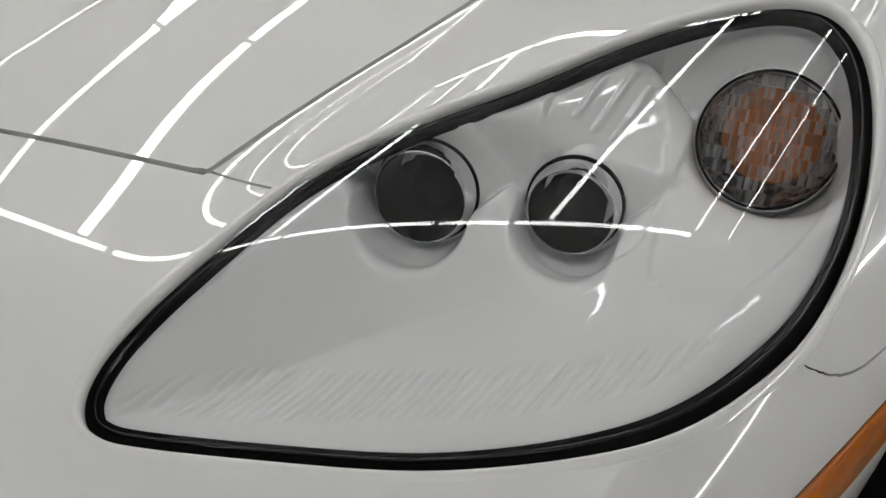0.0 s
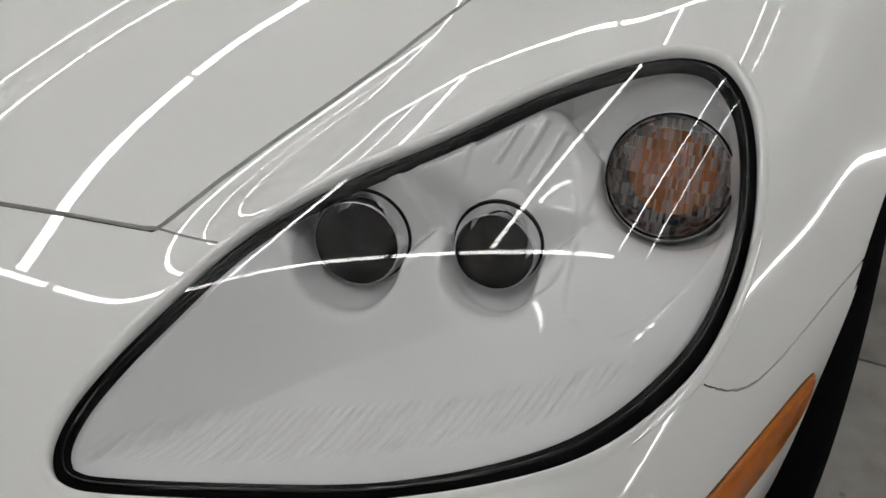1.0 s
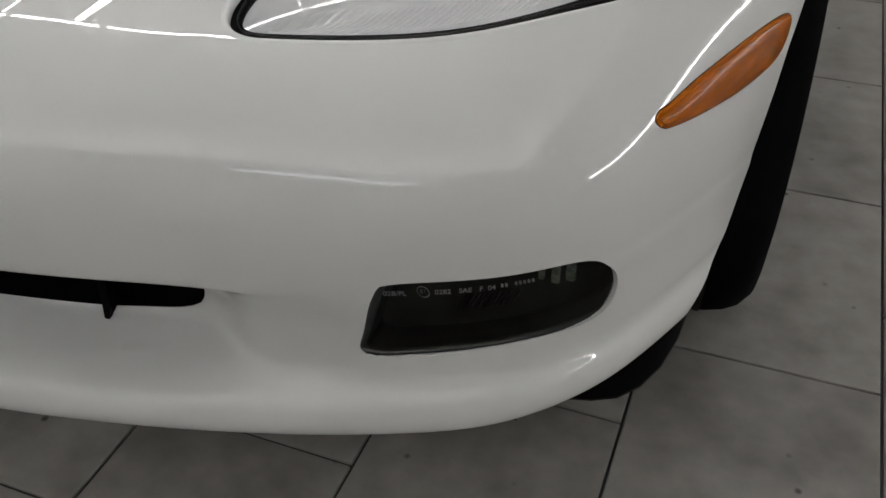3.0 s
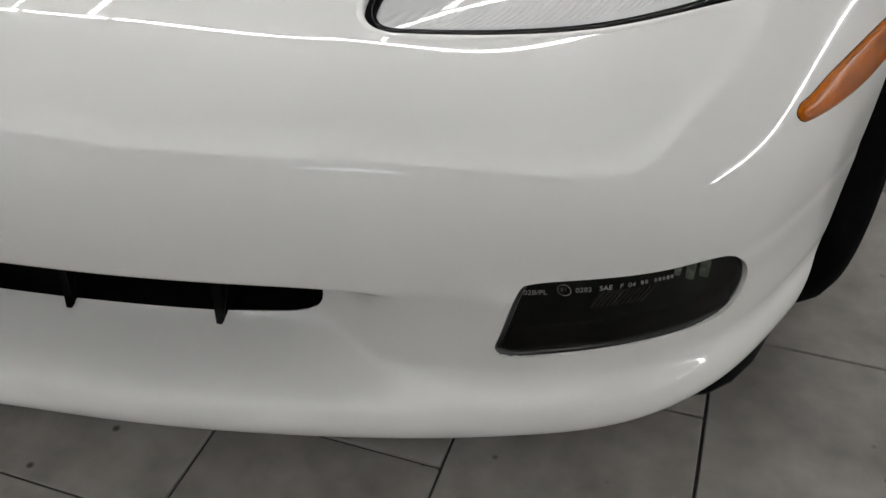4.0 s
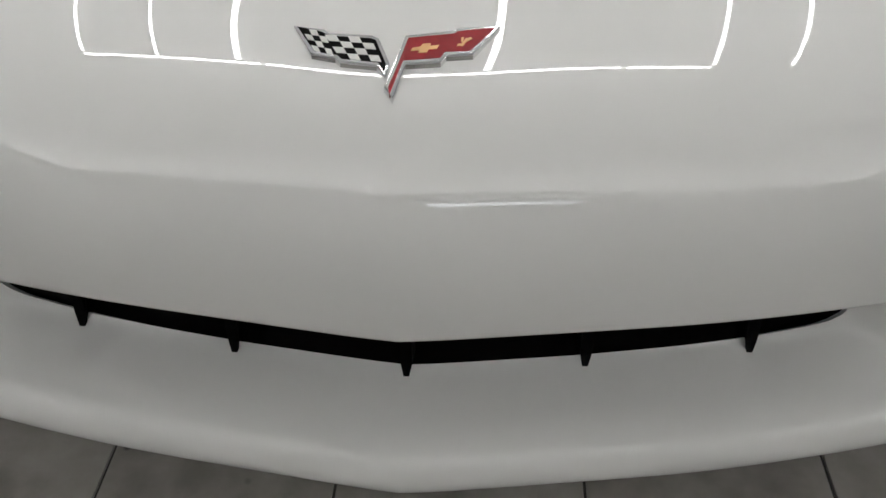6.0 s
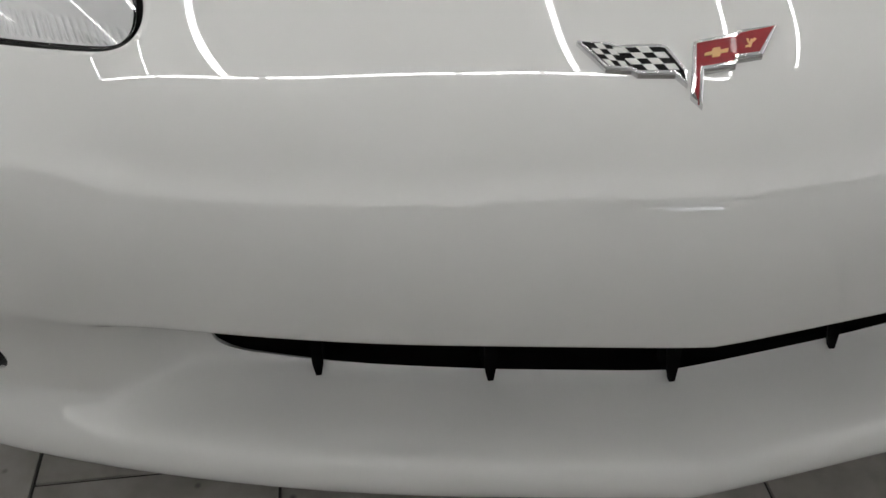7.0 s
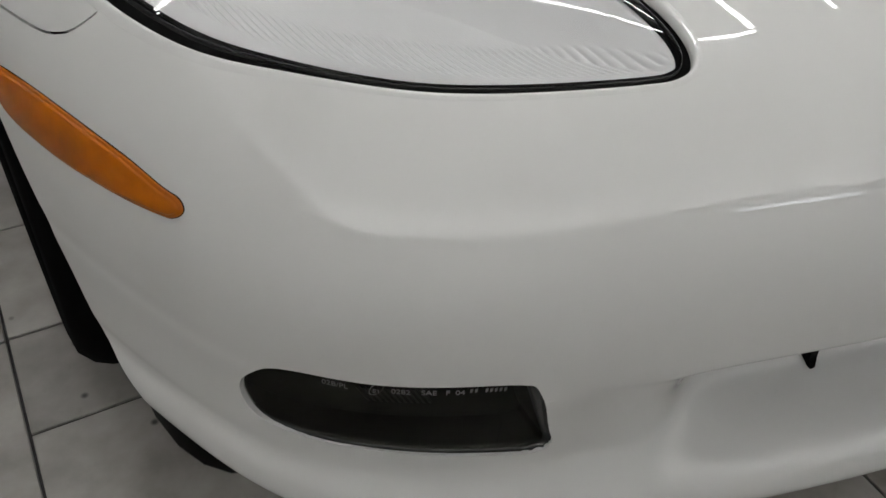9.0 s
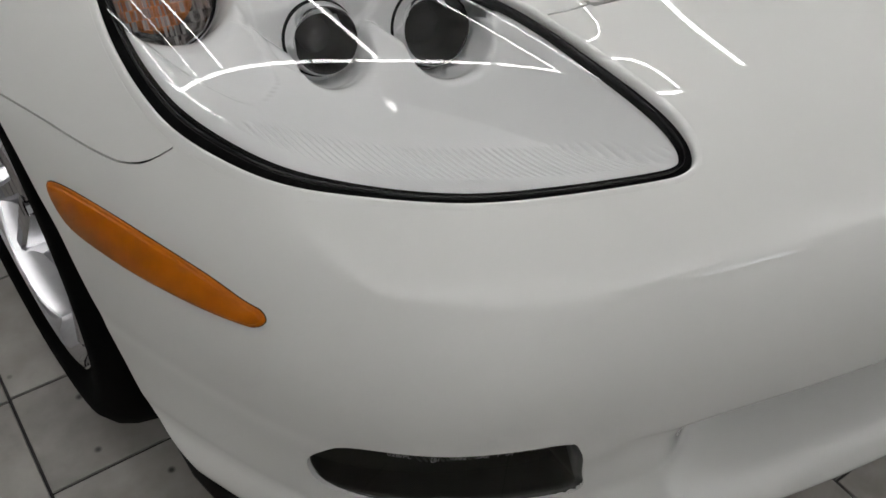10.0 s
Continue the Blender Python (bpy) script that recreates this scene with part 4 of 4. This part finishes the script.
# ---- wheels ----
def wheel(side):
    cx, cy, cz, R = 0.887 * side, WHEEL_Y, WHEEL_Z, 0.327
    w = thing("wheel", "chrome split-spoke wheel with black low-profile tyre", "wheel", "front wheels of the car", at=(cx, cy, cz))
    w.rotation_euler = (0, 0, radians(2.8))
    w.scale = (1.02, 1.02, 1.02)

    def lathe(name, prof, mat, parent, label="", seg=72):
        V, F = [], []
        for rad, x in prof:
            for k in range(seg):
                a = 2 * math.pi * k / seg
                V.append((x * side, rad * math.cos(a), rad * math.sin(a)))
        for i in range(len(prof) - 1):
            for k in range(seg):
                j = (k + 1) % seg
                f = (i * seg + k, i * seg + j, (i + 1) * seg + j, (i + 1) * seg + k)
                F.append(f if side > 0 else f[::-1])
        ob = mesh_part(name, V, F, mat, parent, label)
        ob.data.set_sharp_from_angle(angle=radians(35))
        return ob

    tyre = lathe("tyre", [(0.232, -0.012), (0.238, -0.004), (0.250, 0.005), (0.272, 0.011), (0.294, 0.008), (0.310, -0.005), (0.319, -0.022), (0.3245, -0.045), (0.326, -0.07), (0.3265, -0.12), (0.326, -0.18), (0.322, -0.215), (0.305, -0.235), (0.27, -0.245), (0.235, -0.235)], TYRE, w, "black low-profile tyre")
    for x0 in (-0.055, -0.095, -0.14, -0.18):
        lathe("tread_groove", [(0.3272, x0 - 0.004), (0.3274, x0), (0.3272, x0 + 0.004)], GROOVE, tyre, "", 72)
    rim = lathe("rim", [(0.240, -0.010), (0.2405, -0.003), (0.2385, 0.000), (0.235, 0.000), (0.232, -0.004), (0.229, -0.014), (0.223, -0.024), (0.219, -0.06), (0.212, -0.12), (0.210, -0.22), (0.235, -0.235)], ALLOY, w, "polished chrome rim")
    lathe("hub", [(0.0001, -0.018), (0.028, -0.018), (0.032, -0.022), (0.036, -0.035), (0.055, -0.040), (0.062, -0.048), (0.064, -0.10)], ALLOY, w, "chrome hub", 40)
    lathe("brake_disc", [(0.06, -0.125), (0.165, -0.125), (0.165, -0.150), (0.06, -0.150)], DISC, w, "grey brake disc", 48)
    for s in range(5):
        base = 2 * math.pi * s / 5 + 0.35
        for off in (-0.17, 0.17):
            bm = bmesh.new()
            rows = []
            for t in range(7):
                f = t / 6
                rad = 0.045 + (0.226 - 0.045) * f
                ang = base + off * (0.35 + 0.65 * f)
                half = 0.017 - 0.005 * f
                dep = -0.030 + 0.016 * f * f
                ca, sa = math.cos(ang), math.sin(ang)
                sec = []
                for dx, dn in ((-0.030, -half), (-0.004, -half), (0.0, -half * 0.6), (0.0, half * 0.6), (-0.004, half), (-0.030, half)):
                    sec.append(bm.verts.new(((dep + dx) * side, rad * ca - dn * sa, rad * sa + dn * ca)))
                rows.append(sec)
            for a, b in zip(rows, rows[1:]):
                for i in range(6):
                    j = (i + 1) % 6
                    bm.faces.new((a[i], a[j], b[j], b[i]))
            bm.faces.new(rows[0])
            bm.faces.new(rows[-1])
            bmesh.ops.recalc_face_normals(bm, faces=bm.faces)
            part("spoke", bm, ALLOY, w)
        a = base
        bm = bmesh.new()
        bmesh.ops.create_cone(bm, cap_ends=True, segments=6, radius1=0.010, radius2=0.008, depth=0.02, matrix=pose(-0.03 * side, 0.058 * math.cos(a + 0.6), 0.058 * math.sin(a + 0.6), 0, 90, 0))
        part("lug_nut", bm, CHROME, w)
    bm = bmesh.new()
    box(bm, -0.11 if side > 0 else 0.05, -0.05 if side > 0 else 0.11, 0.06, 0.16, -0.06, 0.10, 0.012)
    part("brake_caliper", bm, DISC, w, "grey brake caliper")


for side in (1, -1):
    wheel(side)
    # wheel-house liner
    V, F = [], []
    lp = offset_loop(ARCH, 0.003)
    n = len(lp)
    outer = np.interp(lp[:, 0], LIP_Y, LIP_X) - 0.006
    V += [(0.70 * side, y, z) for y, z in lp]
    V += [(min(0.895, x) * side, y, z) for x, (y, z) in zip(outer, lp)]
    for i in range(n):
        j = (i + 1) % n
        if lp[i, 1] > 0.24 and lp[j, 1] > 0.24:
            F.append((i, j, n + j, n + i))
    F.append(tuple(i for i in range(n) if lp[i, 1] > 0.24))
    mesh_part("wheel_liner", V, F, PLASTIC, car, "black wheel-house liner", False)

# ---- black air dam under the bumper ----
for side in (1, -1):
    bm = bmesh.new()
    rows = []
    for t in range(13):
        f = t / 12
        x = 0.45 + 0.390 * math.sin(1.5 * f)
        y = 0.360 + 0.10 * f**2 + 0.06 * max(0.0, f - 0.8) ** 1.2
        lift = 0.125 * max(0.0, (f - 0.6) / 0.4) ** 1.8
        rows.append([bm.verts.new((side * x, y + dy, z)) for dy, z in ((-0.01, 0.24), (0.0, 0.084 + lift), (0.006, 0.074 + lift), (0.014, 0.080 + lift), (0.016, 0.24))])
    for a, b in zip(rows, rows[1:]):
        for i in range(4):
            bm.faces.new((a[i], a[i + 1], b[i + 1], b[i]))
    bm.faces.new(rows[0])
    bm.faces.new(rows[-1])
    bmesh.ops.recalc_face_normals(bm, faces=bm.faces)
    part("air_dam", bm, RUBBER, car, "black rubber air dam under the bumper", True)
bm = bmesh.new()
box(bm, -0.70, 0.70, 0.24, 1.7, 0.19, 0.215)
part("undertray", bm, PLASTIC, car, "black undertray")

# ---- floor ----
floor = tagged(new("floor", bpy.data.meshes.new("floor")), "grey stone-look floor tiles with dark grout joints", "floor", kind="structure")
bm = bmesh.new()
box(bm, -3.4, 3.4, -2.7, 5.3, -0.06, -0.004)
bm.to_mesh(floor.data)
bm.free()
floor.data.materials.append(GROUT)
LINES = [-2.14, -1.845, -1.552, -1.26, -0.966, -0.673, -0.381, -0.101, 0.195, 0.488, 0.785, 1.097, 1.39, 1.683, 1.976, 2.27]
START = [0.26, 0.43, 0.16, 0.33, 0.163, 0.277, -0.085, 0.087, 0.262, 0.445, 0.612, 0.776, 0.48, 0.19, 0.36]
shapes = {}


def tile(x0, x1, y0, y1):
    key = (round(x1 - x0, 3), round(y1 - y0, 3))
    if key not in shapes:
        bm = bmesh.new()
        box(bm, 0.002, key[0] - 0.002, 0.002, key[1] - 0.002, -0.012, 0, 0.0015)
        me = bpy.data.meshes.new("tile")
        bm.to_mesh(me)
        bm.free()
        me.materials.append(TILE)
        shapes[key] = me
    ob = new("tile", shapes[key])
    ob.location = (x0, y0, 0)
    ob.parent = floor


for c, (x0, x1) in enumerate(zip(LINES, LINES[1:])):
    joints = [START[c] + 0.46 * k for k in range(-6, 6)]
    if c == 4:
        joints = [0.623 - 0.46 * k for k in range(5, -1, -1)] + [0.793, 1.022] + [1.022 + 0.46 * k for k in range(1, 4)]
    for y0, y1 in zip(joints, joints[1:]):
        if -1.8 < y0 < 2.4:
            tile(x0, x1, y0, y1)

# ---- room shell ----
RX, RS, RN = 3.3, -2.55, 5.2
# the tiles farther from the car, joined
wide_lines = [LINES[0] - 0.293 * k for k in range(4, 0, -1)] + LINES + [LINES[-1] + 0.293 * k for k in range(1, 5)]
V, F = [], []
for c, (x0, x1) in enumerate(zip(wide_lines, wide_lines[1:])):
    first = START[(c - 4) % 15]
    joints = [first + 0.46 * k for k in range(-6, 6)]
    if c == 8:
        joints = [0.623 - 0.46 * k for k in range(5, -1, -1)] + [0.793, 1.022] + [1.022 + 0.46 * k for k in range(1, 4)]
    joints = [joints[0] - 0.46 * k for k in range(4, 0, -1)] + joints + [joints[-1] + 0.46 * k for k in range(1, 9)]
    for y0, y1 in zip(joints, joints[1:]):
        if 4 <= c < 19 and -1.8 < y0 < 2.4 and y0 > joints[4] - 0.01 and y1 < joints[-9] + 0.01:
            continue
        xa, xb, ya, yb = max(x0, -RX) + 0.002, min(x1, RX) - 0.002, max(y0, RS) + 0.002, min(y1, RN) - 0.002
        if xb - xa < 0.01 or yb - ya < 0.01:
            continue
        n = len(V)
        V += [(xa, ya, -0.012), (xb, ya, -0.012), (xb, yb, -0.012), (xa, yb, -0.012), (xa + 0.001, ya + 0.001, 0), (xb - 0.001, ya + 0.001, 0), (xb - 0.001, yb - 0.001, 0), (xa + 0.001, yb - 0.001, 0)]
        F += [(n + 4, n + 5, n + 6, n + 7)] + [(n + i, n + (i + 1) % 4, n + 4 + (i + 1) % 4, n + 4 + i) for i in range(4)]
far = mesh_part("outer_tiles", V, F, TILE, floor, "", False)
tagged(far, "grey floor tiles farther from the car", kind="stuff")
for name, b in (("wall_north", (-RX, RX, RN, RN + 0.15, 0, CEIL)), ("wall_south", (-RX, RX, RS - 0.15, RS, 0, CEIL)), ("wall_west", (-RX - 0.15, -RX, RS - 0.15, RN + 0.15, 0, CEIL)), ("wall_east", (RX, RX + 0.15, RS - 0.15, RN + 0.15, 0, CEIL))):
    bm = bmesh.new()
    box(bm, *b)
    tagged(part(name, bm, WALL), "plain light grey painted garage wall", "wall", kind="structure")
bm = bmesh.new()
box(bm, -RX - 0.15, RX + 0.15, RS - 0.15, RN + 0.15, CEIL, CEIL + 0.1)
tagged(part("ceiling", bm, SLAB), "plain grey garage ceiling", "ceiling", kind="structure")


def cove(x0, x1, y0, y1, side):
    """Added unseen fill: ledge under the ceiling; the lit strip on top washes it."""
    lamp = thing("fill_cove_light", "added white cornice ledge, unseen, with fill strip washing the ceiling", "cove light", "cove lights")
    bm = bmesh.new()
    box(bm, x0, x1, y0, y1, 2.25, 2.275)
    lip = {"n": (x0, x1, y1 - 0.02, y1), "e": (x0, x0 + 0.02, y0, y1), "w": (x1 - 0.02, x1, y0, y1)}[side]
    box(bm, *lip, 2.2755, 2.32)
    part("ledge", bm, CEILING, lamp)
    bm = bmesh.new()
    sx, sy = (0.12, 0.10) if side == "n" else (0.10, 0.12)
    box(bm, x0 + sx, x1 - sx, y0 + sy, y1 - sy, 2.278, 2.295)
    part("strip", bm, {"n": FRONT_FILL_COVE, "e": FILL_COVE, "w": WEST_FILL_COVE}[side], lamp)


# three added fill coves along the walls, to brighten ceiling and car
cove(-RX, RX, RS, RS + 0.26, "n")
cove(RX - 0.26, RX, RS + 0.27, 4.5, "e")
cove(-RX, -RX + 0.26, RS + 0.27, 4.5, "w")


def tube(x0, y0, x1, y1, w=0.04):
    dx, dy = x1 - x0, y1 - y0
    n = math.hypot(dx, dy)
    lamp = thing("ceiling_tube_light", "slim white LED tube light hung from the ceiling", "ceiling light", "ceiling tube lights", at=(x0, y0, TUBE_Z))
    lamp.rotation_euler = (0, 0, math.atan2(dy, dx))
    bm = bmesh.new()
    bmesh.ops.create_cone(bm, cap_ends=True, segments=10, radius1=w / 2, radius2=w / 2, depth=n - 0.02, matrix=pose(n / 2, 0, 0, 0, 90, 0))
    part("tube", bm, TUBE, lamp, "", True)
    for x in (0.005, n - 0.005):
        bm = bmesh.new()
        bmesh.ops.create_cone(bm, cap_ends=True, segments=10, radius1=w / 2 + 0.002, radius2=w / 2 + 0.002, depth=0.012, matrix=pose(x, 0, 0, 0, 90, 0))
        part("end_cap", bm, CHROME, lamp)
    for x in (0.15 * n, 0.85 * n):
        bm = bmesh.new()
        bmesh.ops.create_cone(bm, cap_ends=True, segments=6, radius1=0.003, radius2=0.003, depth=CEIL - TUBE_Z - w / 2, matrix=pose(x, 0, (CEIL - TUBE_Z + w / 2) / 2))
        part("hanger", bm, CHROME, lamp)


# front and rear cross rows in lengths with small gaps, and the long rows
for a, b in ((-1.5, -1.15), (-1.15, -0.80), (-0.80, -0.19), (-0.19, 0.08), (0.08, 0.70), (0.70, 1.01)):
    tube(a, 0.46, b, 0.46, 0.028)
    tube(a, 2.5, b, 2.5, 0.018)
for x, w in ((-1.5, 0.011), (-1.2, 0.011), (-0.9, 0.025), (0.22, 0.025), (1.01, 0.015), (1.28, 0.012)):
    tube(x, 0.48, x, 1.50, w)
    tube(x, 1.50, x, 2.48, w)
# a long tube low on the wall beside the car
low = thing("wall_tube_light", "long white LED tube light low on the wall", "wall light", at=(RX - 0.03, -0.4, 0.52))
bm = bmesh.new()
bmesh.ops.create_cone(bm, cap_ends=True, segments=10, radius1=0.018, radius2=0.018, depth=3.2, matrix=pose(0, 1.6, 0, 90, 0, 0))
part("tube", bm, TUBE, low, "", True)
for y in (0.2, 3.0):
    bm = bmesh.new()
    box(bm, -0.01, 0.03, y - 0.02, y + 0.02, -0.024, 0.024, 0.003)
    part("clip", bm, CEILING, low)
# a lit box high on the wall that the car faces
box_light = thing("wall_light", "small oblong white light box on the wall", "wall light", at=(0.8, RS, 2.12))
bm = bmesh.new()
box(bm, -0.45, 0.45, 0.001, 0.04, -0.05, 0.05, 0.006)
part("casing", bm, CEILING, box_light)
bm = bmesh.new()
box(bm, -0.43, 0.43, 0.0405, 0.048, -0.035, 0.035, 0.003)
part("diffuser", bm, PANEL, box_light)
